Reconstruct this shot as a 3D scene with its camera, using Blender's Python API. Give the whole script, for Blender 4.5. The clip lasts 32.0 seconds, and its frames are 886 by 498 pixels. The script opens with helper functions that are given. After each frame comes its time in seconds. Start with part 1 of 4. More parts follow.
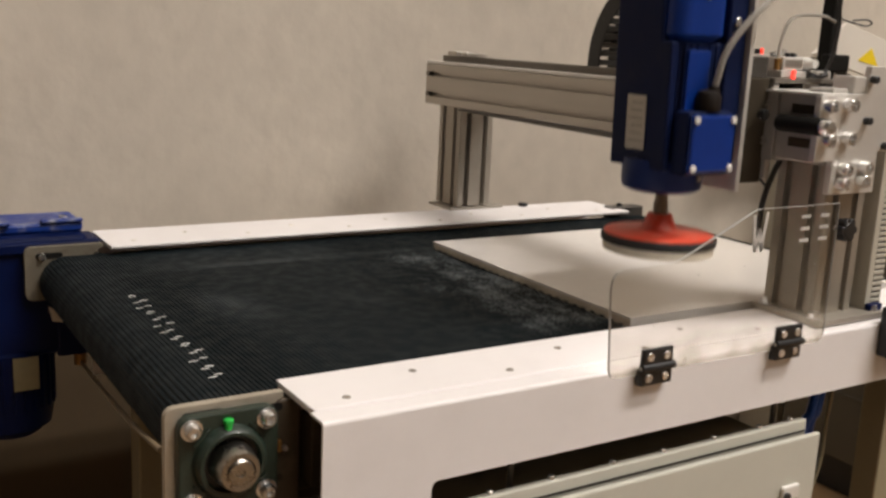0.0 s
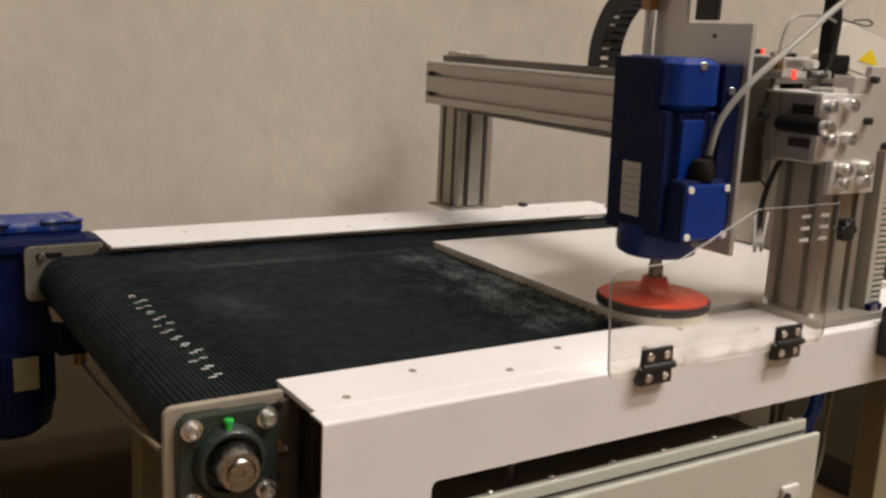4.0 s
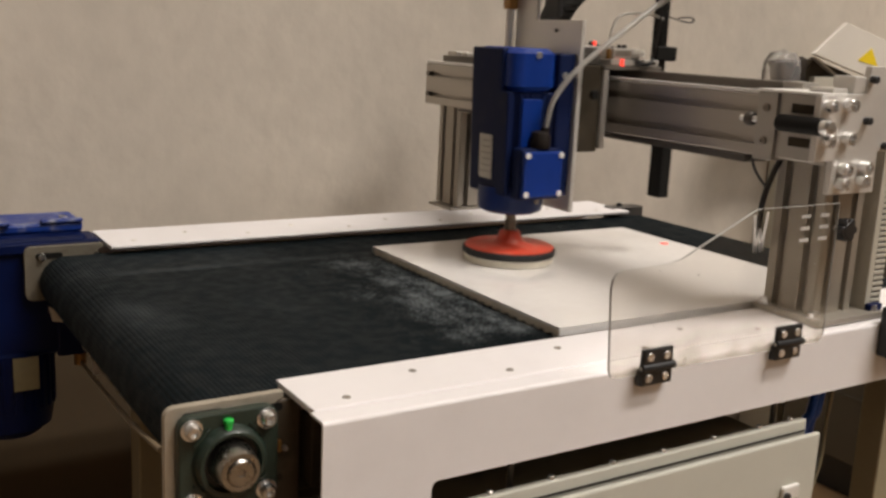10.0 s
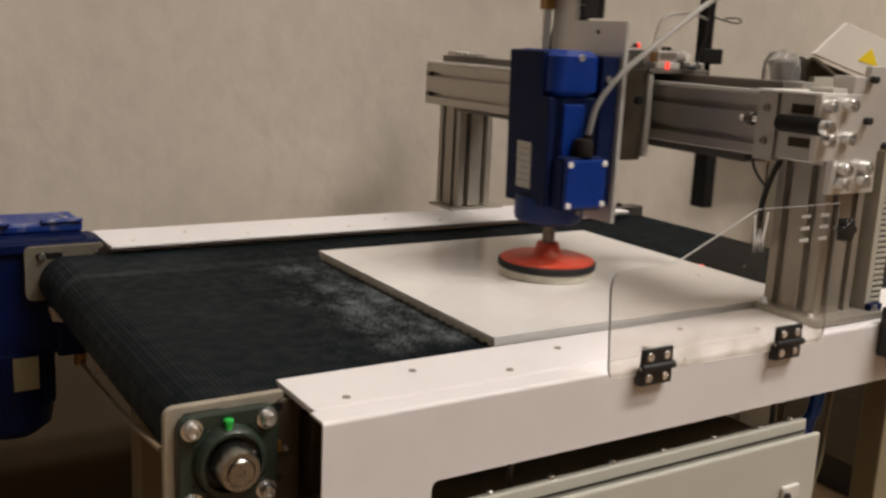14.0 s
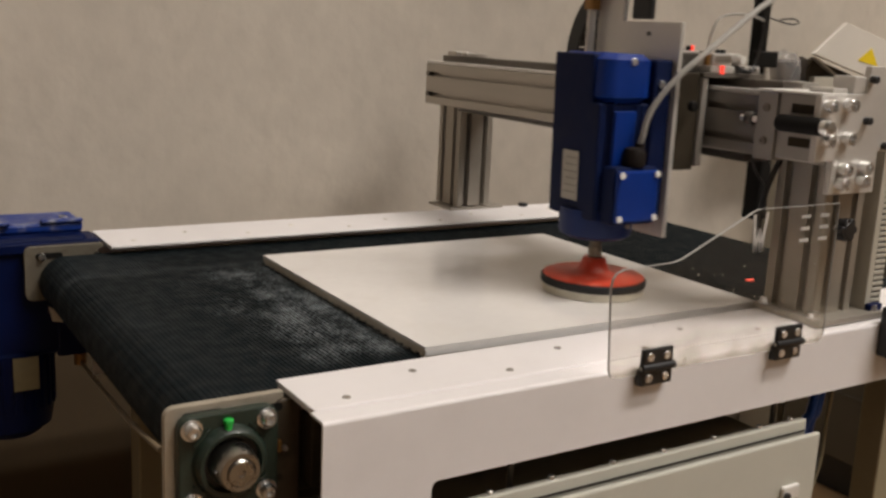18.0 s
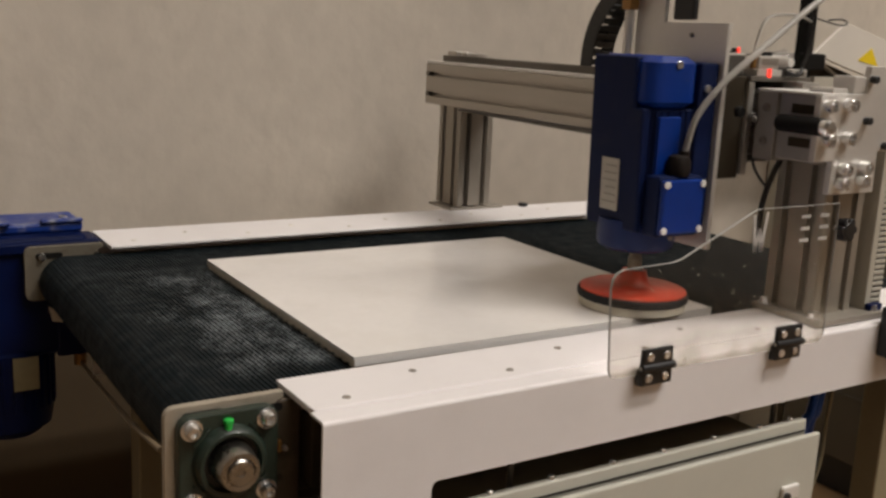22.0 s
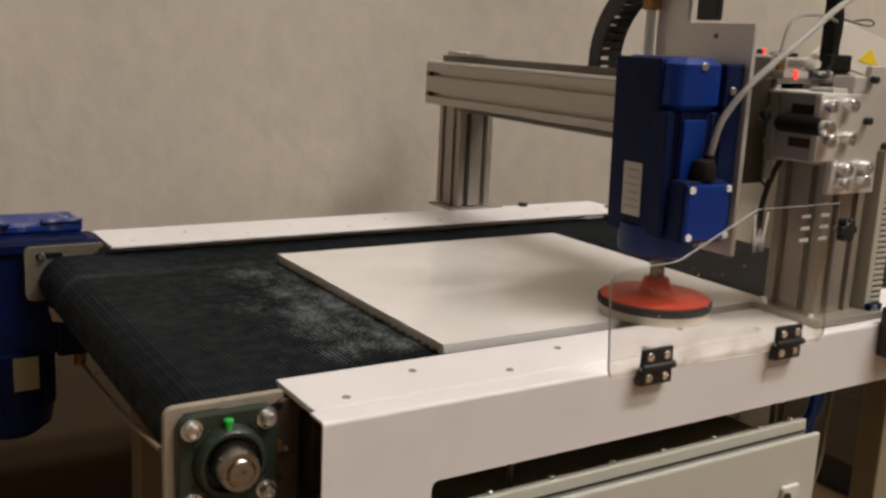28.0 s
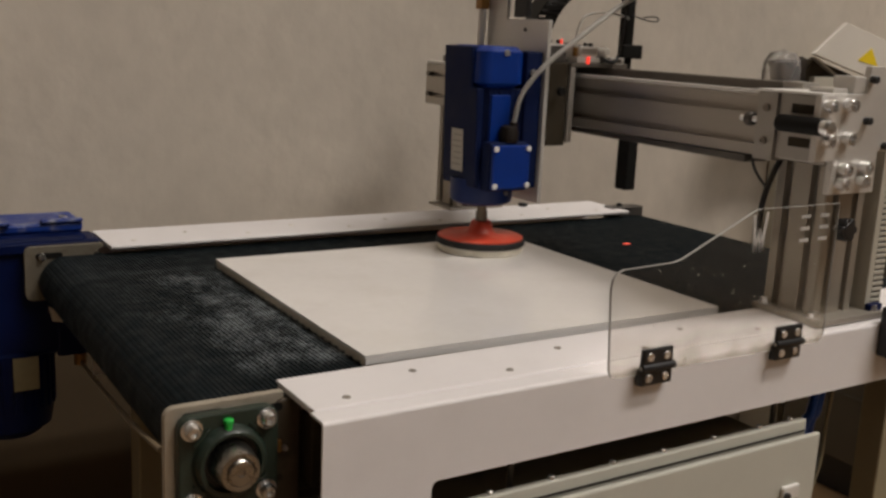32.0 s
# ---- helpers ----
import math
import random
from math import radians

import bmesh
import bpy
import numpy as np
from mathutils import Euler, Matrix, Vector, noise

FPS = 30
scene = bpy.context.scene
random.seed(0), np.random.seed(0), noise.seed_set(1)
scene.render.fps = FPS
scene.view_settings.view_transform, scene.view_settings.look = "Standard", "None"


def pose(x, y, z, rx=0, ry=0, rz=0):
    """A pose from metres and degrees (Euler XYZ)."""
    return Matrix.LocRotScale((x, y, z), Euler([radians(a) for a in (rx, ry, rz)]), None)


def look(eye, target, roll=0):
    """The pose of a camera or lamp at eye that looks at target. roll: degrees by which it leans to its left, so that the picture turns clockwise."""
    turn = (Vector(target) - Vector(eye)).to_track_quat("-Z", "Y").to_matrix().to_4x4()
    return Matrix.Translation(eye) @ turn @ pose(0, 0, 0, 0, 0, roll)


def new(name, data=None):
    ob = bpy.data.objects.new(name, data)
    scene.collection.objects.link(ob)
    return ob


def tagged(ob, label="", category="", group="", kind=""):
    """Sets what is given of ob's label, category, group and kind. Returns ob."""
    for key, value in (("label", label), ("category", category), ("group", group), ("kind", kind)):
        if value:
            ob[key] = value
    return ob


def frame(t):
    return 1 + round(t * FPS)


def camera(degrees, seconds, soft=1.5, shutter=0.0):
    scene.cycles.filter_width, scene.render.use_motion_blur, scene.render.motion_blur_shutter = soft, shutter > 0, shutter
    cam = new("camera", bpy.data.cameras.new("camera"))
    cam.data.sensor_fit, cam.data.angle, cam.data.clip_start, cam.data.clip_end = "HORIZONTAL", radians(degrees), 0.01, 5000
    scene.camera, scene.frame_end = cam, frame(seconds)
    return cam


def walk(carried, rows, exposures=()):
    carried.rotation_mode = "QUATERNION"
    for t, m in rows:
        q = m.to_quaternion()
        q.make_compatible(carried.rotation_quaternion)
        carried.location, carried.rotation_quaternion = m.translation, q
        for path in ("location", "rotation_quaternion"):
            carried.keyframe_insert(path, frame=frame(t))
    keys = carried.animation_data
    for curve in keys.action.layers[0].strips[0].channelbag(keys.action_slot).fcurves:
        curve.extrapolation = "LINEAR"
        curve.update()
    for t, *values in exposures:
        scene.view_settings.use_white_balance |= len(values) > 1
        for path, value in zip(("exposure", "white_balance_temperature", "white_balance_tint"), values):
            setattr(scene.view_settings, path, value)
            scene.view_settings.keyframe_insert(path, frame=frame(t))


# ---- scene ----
# Metres. x runs along the conveyor, y across it (away from the camera), z up from the floor.
# The camera stands still on a tripod in front of the conveyor's discharge end.
EYE = Vector((-0.4065, -0.977, 1.2819))
FORWARD = Vector((0.52265, 0.82617, -0.21044))
cam = camera(48.24, 32.0, soft=2.8, shutter=0.5)
CAM_POSE = look(EYE, EYE + FORWARD, 0.0)
WANT_UP = Vector((0.07184, 0.20328, 0.97648))
LEAN = math.degrees(math.atan2(WANT_UP.dot(CAM_POSE.col[0].to_3d()), WANT_UP.dot(CAM_POSE.col[1].to_3d())))
CAM_POSE = look(EYE, EYE + FORWARD, -LEAN)
walk(cam, [(0.0, CAM_POSE), (32.0, CAM_POSE)],
     exposures=[(0.0, -0.12), (2.0, -0.15), (6.0, -0.19), (9.0, -0.17), (10.0, -0.2), (13.0, -0.27), (14.0, -0.36), (14.5, -0.36), (17.0, -0.29), (18.0, -0.43), (19.0, -0.55), (20.0, -0.61), (21.0, -0.6), (21.6, -0.58), (22.0, -0.5), (22.5, -0.62), (24.0, -0.74), (25.0, -0.77), (25.5, -0.75), (27.5, -0.45), (28.0, -0.42), (29.3, -0.45), (30.0, -0.67), (31.0, -0.86), (32.0, -0.78)])

# ---------------------------------------------------------------- light
world = bpy.data.worlds.new("hall_air")
world.use_nodes = True
world.node_tree.nodes["Background"].inputs[0].default_value = (0.9, 0.93, 1.0, 1)
world.node_tree.nodes["Background"].inputs[1].default_value = 0.004
scene.world = world

CEIL = 8.6
# x, y, watts, length, width: two bright tube rows beyond the machine's far end, then an added unseen fill panel, wide
# and dim, over the hall behind the camera
LAMPS = [(4.40, -2.60, 405.0, 4.20, 0.20), (3.30, -3.00, 405.0, 3.60, 0.20), (1.6, -5.6, 225.0, 5.00, 2.40)]
for lx, ly, watts, long, wide in LAMPS:
    light = bpy.data.lights.new("tube_light", "AREA")
    light.shape, light.size, light.size_y = "RECTANGLE", long, wide
    light.energy, light.color = watts, (1.0, 0.93, 0.865)
    lamp_ob = new("tube_light", light)
    lamp_ob.matrix_world = pose(lx, ly, CEIL - 0.13)


# ---------------------------------------------------------------- materials
def mat(name, base, rough=0.5, metal=0.0, vary=0.12, size=6.0, bump=0.0, bump_size=60.0, coat=0.0,
        stain=None, stain_amount=0.0, stretch=(1, 1, 1), rough_vary=0.15, spec=0.5):
    m = bpy.data.materials.new(name)
    m.use_nodes = True
    nt = m.node_tree
    b = nt.nodes["Principled BSDF"]
    tc = nt.nodes.new("ShaderNodeTexCoord")
    mp = nt.nodes.new("ShaderNodeMapping")
    mp.inputs["Scale"].default_value = stretch
    nt.links.new(tc.outputs["Object"], mp.inputs[0])

    def noisy(scale, detail):
        n = nt.nodes.new("ShaderNodeTexNoise")
        n.inputs["Scale"].default_value, n.inputs["Detail"].default_value = scale, detail
        nt.links.new(mp.outputs[0], n.inputs["Vector"])
        return n

    big, fine = noisy(size, 5), noisy(size * 14, 4)
    mixf = nt.nodes.new("ShaderNodeMath")
    mixf.operation = "MULTIPLY_ADD"
    mixf.inputs[1].default_value = 0.35
    nt.links.new(fine.outputs["Fac"], mixf.inputs[0])
    nt.links.new(big.outputs["Fac"], mixf.inputs[2])
    ramp = nt.nodes.new("ShaderNodeMapRange")
    ramp.inputs["From Min"].default_value, ramp.inputs["From Max"].default_value = 0.40, 0.95
    ramp.inputs["To Min"].default_value, ramp.inputs["To Max"].default_value = 1 - vary, 1 + vary
    nt.links.new(mixf.outputs[0], ramp.inputs[0])
    mul = nt.nodes.new("ShaderNodeVectorMath")
    mul.operation = "SCALE"
    mul.inputs[0].default_value = base
    nt.links.new(ramp.outputs[0], mul.inputs["Scale"])
    colour = mul.outputs[0]
    if stain:
        mask = noisy(size * 2.3, 8)
        cut = nt.nodes.new("ShaderNodeMapRange")
        cut.inputs["From Min"].default_value, cut.inputs["From Max"].default_value = 0.52, 0.75
        cut.inputs["To Max"].default_value = stain_amount
        nt.links.new(mask.outputs["Fac"], cut.inputs[0])
        blend = nt.nodes.new("ShaderNodeMix")
        blend.data_type = "RGBA"
        nt.links.new(cut.outputs[0], blend.inputs["Factor"])
        nt.links.new(colour, blend.inputs["A"])
        blend.inputs["B"].default_value = (*stain, 1)
        colour = blend.outputs["Result"]
    nt.links.new(colour, b.inputs["Base Color"])
    rr = nt.nodes.new("ShaderNodeMapRange")
    rr.inputs["From Min"].default_value, rr.inputs["From Max"].default_value = 0.4, 0.95
    rr.inputs["To Min"].default_value = max(0.03, rough * (1 - rough_vary))
    rr.inputs["To Max"].default_value = min(1.0, rough * (1 + rough_vary))
    nt.links.new(mixf.outputs[0], rr.inputs[0])
    nt.links.new(rr.outputs[0], b.inputs["Roughness"])
    b.inputs["Metallic"].default_value = metal
    b.inputs["Coat Weight"].default_value = coat
    b.inputs["Specular IOR Level"].default_value = spec
    if bump:
        bn = noisy(bump_size, 5)
        bp = nt.nodes.new("ShaderNodeBump")
        bp.inputs["Strength"].default_value, bp.inputs["Distance"].default_value = 0.6, bump
        nt.links.new(bn.outputs["Fac"], bp.inputs["Height"])
        nt.links.new(bp.outputs[0], b.inputs["Normal"])
    return m


def glow(name, colour, strength):
    m = bpy.data.materials.new(name)
    m.use_nodes = True
    b = m.node_tree.nodes["Principled BSDF"]
    b.inputs["Base Color"].default_value = (*colour, 1)
    b.inputs["Emission Color"].default_value = (*colour, 1)
    b.inputs["Emission Strength"].default_value = strength
    return m


def clear(name, tint, rough, ior=1.49, keep=1.0, dust=None):
    """Clear plastic or glass; dust: (least, most) share of a dry film on it, in cloudy patches that thicken downwards."""
    m = bpy.data.materials.new(name)
    m.use_nodes = True
    nt = m.node_tree
    b = nt.nodes["Principled BSDF"]
    b.inputs["Base Color"].default_value = (*tint, 1)
    b.inputs["Transmission Weight"].default_value = keep
    b.inputs["Roughness"].default_value, b.inputs["IOR"].default_value = rough, ior
    if dust:
        tc = nt.nodes.new("ShaderNodeTexCoord")
        sep = nt.nodes.new("ShaderNodeSeparateXYZ")
        nt.links.new(tc.outputs["Object"], sep.inputs[0])
        low = nt.nodes.new("ShaderNodeMapRange")
        nt.links.new(sep.outputs[2], low.inputs[0])
        for key, v in (("From Min", 0.0), ("From Max", 0.05), ("To Min", dust[1]), ("To Max", dust[0])):
            low.inputs[key].default_value = v
        n = nt.nodes.new("ShaderNodeTexNoise")
        n.inputs["Scale"].default_value, n.inputs["Detail"].default_value = 16, 8
        nt.links.new(tc.outputs["Object"], n.inputs["Vector"])
        patch = nt.nodes.new("ShaderNodeMapRange")
        nt.links.new(n.outputs["Fac"], patch.inputs[0])
        for key, v in (("From Min", 0.3), ("From Max", 0.7), ("To Min", 0.5), ("To Max", 1.5)):
            patch.inputs[key].default_value = v
        mul = nt.nodes.new("ShaderNodeMath")
        mul.operation = "MULTIPLY"
        nt.links.new(low.outputs[0], mul.inputs[0])
        nt.links.new(patch.outputs[0], mul.inputs[1])
        film = nt.nodes.new("ShaderNodeBsdfDiffuse")
        film.inputs[0].default_value = (0.55, 0.50, 0.42, 1)
        mix = nt.nodes.new("ShaderNodeMixShader")
        nt.links.new(mul.outputs[0], mix.inputs[0])
        nt.links.new(b.outputs[0], mix.inputs[1])
        nt.links.new(film.outputs[0], mix.inputs[2])
        nt.links.new(mix.outputs[0], nt.nodes["Material Output"].inputs["Surface"])
    return m


def belt_material():
    m = bpy.data.materials.new("belt_rubber")
    m.use_nodes = True
    nt = m.node_tree
    b = nt.nodes["Principled BSDF"]
    uv = nt.nodes.new("ShaderNodeUVMap")
    sep = nt.nodes.new("ShaderNodeSeparateXYZ")
    nt.links.new(uv.outputs[0], sep.inputs[0])

    def noisy(scale, detail, stretch, rough=0.5):
        mp = nt.nodes.new("ShaderNodeMapping")
        mp.inputs["Scale"].default_value = stretch
        nt.links.new(uv.outputs[0], mp.inputs[0])
        n = nt.nodes.new("ShaderNodeTexNoise")
        n.inputs["Scale"].default_value, n.inputs["Detail"].default_value = scale, detail
        n.inputs["Roughness"].default_value = rough
        nt.links.new(mp.outputs[0], n.inputs["Vector"])
        return n.outputs["Fac"]

    def span(value, lo, hi, to_lo, to_hi):
        r = nt.nodes.new("ShaderNodeMapRange")
        r.interpolation_type = "SMOOTHSTEP"
        nt.links.new(value, r.inputs[0])
        for key, v in (("From Min", lo), ("From Max", hi), ("To Min", to_lo), ("To Max", to_hi)):
            r.inputs[key].default_value = v
        return r.outputs[0]

    def calc(op, p, q):
        n = nt.nodes.new("ShaderNodeMath")
        n.operation = op
        for i, v in enumerate((p, q)):
            if isinstance(v, (int, float)):
                n.inputs[i].default_value = v
            else:
                nt.links.new(v, n.inputs[i])
        return n.outputs[0]

    # dry stone dust: mottled and dense where the slab was ground, thin elsewhere
    cloud = calc("ADD", calc("MULTIPLY", noisy(8, 12, (1.5, 1.0, 1), 0.72), 0.75), calc("MULTIPLY", noisy(46, 6, (1.3, 1.0, 1), 0.62), 0.25))
    speck = noisy(260, 3, (1.2, 0.8, 1), 0.6)
    grain = calc("ADD", cloud, calc("ADD", calc("MULTIPLY", speck, 0.48), 0.11))
    zone = calc("MULTIPLY", span(sep.outputs[0], 0.28, 0.50, 0, 1), span(sep.outputs[0], 0.60, 0.75, 1, 0.30))
    across = calc("MULTIPLY", span(sep.outputs[1], 0.0, 0.12, 0.25, 1), span(sep.outputs[1], 0.54, 0.62, 1, 0.2))
    spread = calc("MULTIPLY", zone, across)
    dust = span(calc("ADD", grain, calc("MULTIPLY", spread, 0.22)), 0.99, 1.24, 0.0, 1.0)
    dust = calc("MULTIPLY", dust, spread)
    haze = calc("MULTIPLY", span(noisy(5, 5, (1.6, 0.9, 1)), 0.50, 0.80, 0, 1), 0.022)
    # short streaks of dust left along the rib tops
    streak = calc("MULTIPLY", span(noisy(210, 4, (1.0, 0.16, 1), 0.6), 0.56, 0.72, 0, 0.30), calc("MULTIPLY", spread, span(noisy(9, 4, (1, 1, 1)), 0.42, 0.62, 0, 1)))
    # one rubbed, pale smudge
    off_x = calc("MULTIPLY", calc("SUBTRACT", sep.outputs[0], 0.081), 1.0)
    off_y = calc("MULTIPLY", calc("SUBTRACT", sep.outputs[1], 0.364), 0.55)
    far_off = calc("SQRT", calc("ADD", calc("MULTIPLY", off_x, off_x), calc("MULTIPLY", off_y, off_y)), 0.0)
    haze = calc("ADD", haze, calc("MULTIPLY", span(far_off, 0.0, 0.075, 0.06, 0.0), span(noisy(14, 6, (1, 1, 1)), 0.35, 0.65, 0.3, 1.0)))
    worn = calc("MULTIPLY", span(sep.outputs[0], -0.05, 0.0, 0, 1), span(sep.outputs[1], 0.575, 0.60, 1, 0))
    grey = calc("MULTIPLY", calc("SUBTRACT", 1.0, worn), span(noisy(22, 8, (0.35, 1.0, 1)), 0.25, 0.75, 0.004, 0.022))
    line = calc("MULTIPLY", calc("MULTIPLY", span(sep.outputs[1], 0.585, 0.600, 0, 1), span(sep.outputs[1], 0.603, 0.625, 1, 0)),
                span(noisy(9, 6, (0.5, 1.0, 1)), 0.35, 0.65, 0.0, 0.05))
    total = calc("MINIMUM", calc("ADD", calc("ADD", calc("ADD", calc("MULTIPLY", dust, 0.56), streak), haze), calc("ADD", grey, line)), 0.8)
    blend = nt.nodes.new("ShaderNodeMix")
    blend.data_type = "RGBA"
    nt.links.new(total, blend.inputs["Factor"])
    blend.inputs["A"].default_value = (0.0025, 0.0064, 0.0088, 1)
    blend.inputs["B"].default_value = (0.36, 0.40, 0.42, 1)
    nt.links.new(blend.outputs["Result"], b.inputs["Base Color"])
    nt.links.new(span(noisy(40, 5, (1, 1, 1)), 0.3, 0.7, 0.55, 0.75), b.inputs["Roughness"])
    b.inputs["Specular IOR Level"].default_value = 0.14
    return m


M_WALL = mat("raw_concrete", (0.535, 0.478, 0.405), 0.85, vary=0.20, size=1.3, bump=0.004, bump_size=22,
             stain=(0.44, 0.385, 0.315), stain_amount=0.6, stretch=(1.0, 1.0, 0.85))
# unseen hall surfaces, set dark to hold down bounced light
M_PLASTER = mat("hall_plaster", (0.15, 0.135, 0.115), 0.9, vary=0.06, size=1.0, bump=0.002)
M_CEIL = mat("hall_ceiling", (0.22, 0.205, 0.185), 0.9, vary=0.05, size=0.8)
M_FLOOR = mat("brown_floor", (0.21, 0.128, 0.062), 0.45, vary=0.2, size=3.0, bump=0.001,
              stain=(0.17, 0.11, 0.06), stain_amount=0.5)
M_WHITE = mat("white_powder_coat", (0.81, 0.775, 0.770), 0.5, vary=0.03, size=5, bump=0.0004, bump_size=420,
              stain=(0.70, 0.66, 0.64), stain_amount=0.25)
M_CREAM = mat("cream_painted_steel", (0.58, 0.54, 0.46), 0.45, vary=0.07, size=9, bump=0.0004, bump_size=300,
              stain=(0.40, 0.36, 0.30), stain_amount=0.35)
M_FLECK = mat("pale_dust", (0.62, 0.60, 0.55), 0.9, vary=0.1)
M_HOOD = mat("warm_white_paint", (0.70, 0.655, 0.585), 0.45, vary=0.04, size=5, bump=0.0004, bump_size=350)
M_DUCT = mat("grey_duct_plastic", (0.46, 0.43, 0.36), 0.5, vary=0.05, size=20)
M_GREYBOX = mat("light_grey_cabinet_paint", (0.56, 0.55, 0.48), 0.42, vary=0.04, size=4, bump=0.0005, bump_size=350)
M_ALU = mat("anodised_aluminium", (0.46, 0.425, 0.38), 0.36, metal=0.8, vary=0.06, size=7, bump=0.0002, bump_size=180,
            stretch=(8, 0.6, 8))
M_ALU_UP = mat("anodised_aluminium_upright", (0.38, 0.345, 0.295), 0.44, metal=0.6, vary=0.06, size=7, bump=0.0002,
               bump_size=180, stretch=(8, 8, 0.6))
M_PLATE = mat("milled_aluminium_plate", (0.68, 0.65, 0.61), 0.42, metal=0.5, vary=0.06, size=12, bump=0.0002, bump_size=240)
M_BRIGHT = mat("bright_aluminium", (0.86, 0.84, 0.80), 0.4, metal=0.25, vary=0.06, size=20)
M_CORNER = mat("dull_milled_plate", (0.44, 0.415, 0.38), 0.40, metal=0.55, vary=0.08, size=14, bump=0.0002, bump_size=240)
M_GROOVE = mat("groove_shade", (0.10, 0.095, 0.088), 0.7, metal=0.3, vary=0.1)
M_STEEL = mat("bright_steel", (0.84, 0.84, 0.84), 0.28, metal=1.0, vary=0.06, size=40)
M_SHAFT = mat("turned_steel", (0.37, 0.35, 0.32), 0.29, metal=1.0, vary=0.14, size=30, stretch=(1, 1, 1))
M_SPINDLE = mat("oily_brown_steel", (0.20, 0.165, 0.12), 0.4, metal=0.7, vary=0.25, size=40)
M_DARKSTEEL = mat("dark_steel", (0.13, 0.12, 0.11), 0.45, metal=0.8, vary=0.15, size=25)
M_RAIL = mat("dull_rail_steel", (0.17, 0.152, 0.13), 0.5, metal=0.4, vary=0.12, size=20)
M_SCREW = mat("dull_screw_steel", (0.34, 0.30, 0.26), 0.5, metal=0.5, vary=0.2, size=60)
M_BASE = mat("dull_dark_grey_paint", (0.075, 0.066, 0.048), 0.5, vary=0.12, size=6)
# dark brown of the shaded lower wall, carried by an added sheet
M_WALLSHADE = mat("wall_shade_brown", (0.085, 0.058, 0.030), 0.75, vary=0.2, size=5, stretch=(1, 1, 0.4), bump=0.0006, bump_size=120)
M_OLIVE = mat("olive_grey_paint", (0.30, 0.255, 0.165), 0.5, vary=0.1, size=8)
# black-brown: shade inside the channel, pockets and hood is put into the colour
M_BEAM = mat("dark_and_shaded_steel", (0.045, 0.034, 0.021), 0.7, spec=0.25, vary=0.3, size=14)
M_BLACK = mat("black_plastic", (0.014, 0.014, 0.015), 0.38, vary=0.2, size=30)
M_RUBBER = mat("matt_black_rubber", (0.007, 0.0065, 0.006), 0.6, spec=0.2, vary=0.2, size=40)
M_NEARPLATE = mat("machined_bare_steel", (0.50, 0.45, 0.365), 0.36, metal=0.45, vary=0.10, size=14, bump=0.0003, bump_size=200, stain=(0.24, 0.19, 0.13), stain_amount=0.4)
# bearing plate steel with the cover's shade put into the colour
M_PLATESHADE = mat("shaded_plate_brown", (0.075, 0.055, 0.036), 0.55, spec=0.3, vary=0.25, size=16, stain=(0.14, 0.11, 0.07), stain_amount=0.5)
M_FARPLATE = mat("brown_grey_steel", (0.17, 0.15, 0.115), 0.5, metal=0.2, vary=0.2, size=18, stain=(0.10, 0.075, 0.05), stain_amount=0.6)
# nameplate under the conveyor edge: its shade is put into this dim yellowish colour
M_LABELDULL = mat("shaded_yellowish_nameplate", (0.24, 0.20, 0.11), 0.5, vary=0.15, size=50)
M_CHAIN = mat("black_chain_plastic", (0.018, 0.018, 0.018), 0.45, vary=0.2, size=50)
M_FOAM = mat("black_foam_rubber", (0.018, 0.017, 0.017), 0.8, vary=0.25, size=60, bump=0.0006, bump_size=300)
M_FELT = mat("cream_felt", (0.74, 0.69, 0.58), 0.95, vary=0.12, size=40, bump=0.0012, bump_size=260,
             stain=(0.45, 0.40, 0.31), stain_amount=0.4)
M_RED = mat("red_disc_plastic", (0.72, 0.075, 0.035), 0.42, vary=0.16, size=22, stain=(0.66, 0.34, 0.26), stain_amount=0.45)
# one motor blue in lit, shaded and half-shaded copies: shade is in the colour
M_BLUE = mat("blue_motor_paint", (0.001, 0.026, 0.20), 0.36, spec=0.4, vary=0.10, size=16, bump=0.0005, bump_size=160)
M_BLUESHADED = mat("dusty_shaded_blue_paint", (0.001, 0.007, 0.045), 0.6, spec=0.2, vary=0.15, size=10, bump=0.0006, bump_size=140,
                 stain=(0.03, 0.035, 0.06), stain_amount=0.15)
M_BLUEHALFSHADED = mat("half_shaded_blue_paint", (0.002, 0.016, 0.10), 0.45, spec=0.35, vary=0.12, size=12, bump=0.0005, bump_size=150)
# drive blue twice: body dark with its shade, worn top cover bright with its light
M_DRIVE = mat("shade_dark_blue_paint", (0.001, 0.006, 0.045), 0.45, spec=0.15, vary=0.2, size=12, bump=0.0006, bump_size=140)
M_BLUEWORN = mat("worn_lit_blue_paint", (0.003, 0.030, 0.22), 0.4, vary=0.15, size=14, stain=(0.40, 0.40, 0.40), stain_amount=0.8)
M_GLAND = mat("dusty_black_nylon", (0.012, 0.008, 0.006), 0.6, spec=0.2, vary=0.25, size=40)
M_BRASS = mat("brown_brass", (0.30, 0.16, 0.05), 0.4, metal=0.6, vary=0.15)
M_CABLEBROWN = mat("brown_grey_cable", (0.22, 0.165, 0.10), 0.5, vary=0.15)
M_GREEN = mat("dark_green_cast_iron", (0.020, 0.032, 0.023), 0.40, vary=0.22, size=22, bump=0.0010, bump_size=140, coat=0.15)
M_NIPPLE = mat("bright_green_plastic", (0.02, 0.48, 0.06), 0.35, vary=0.05)
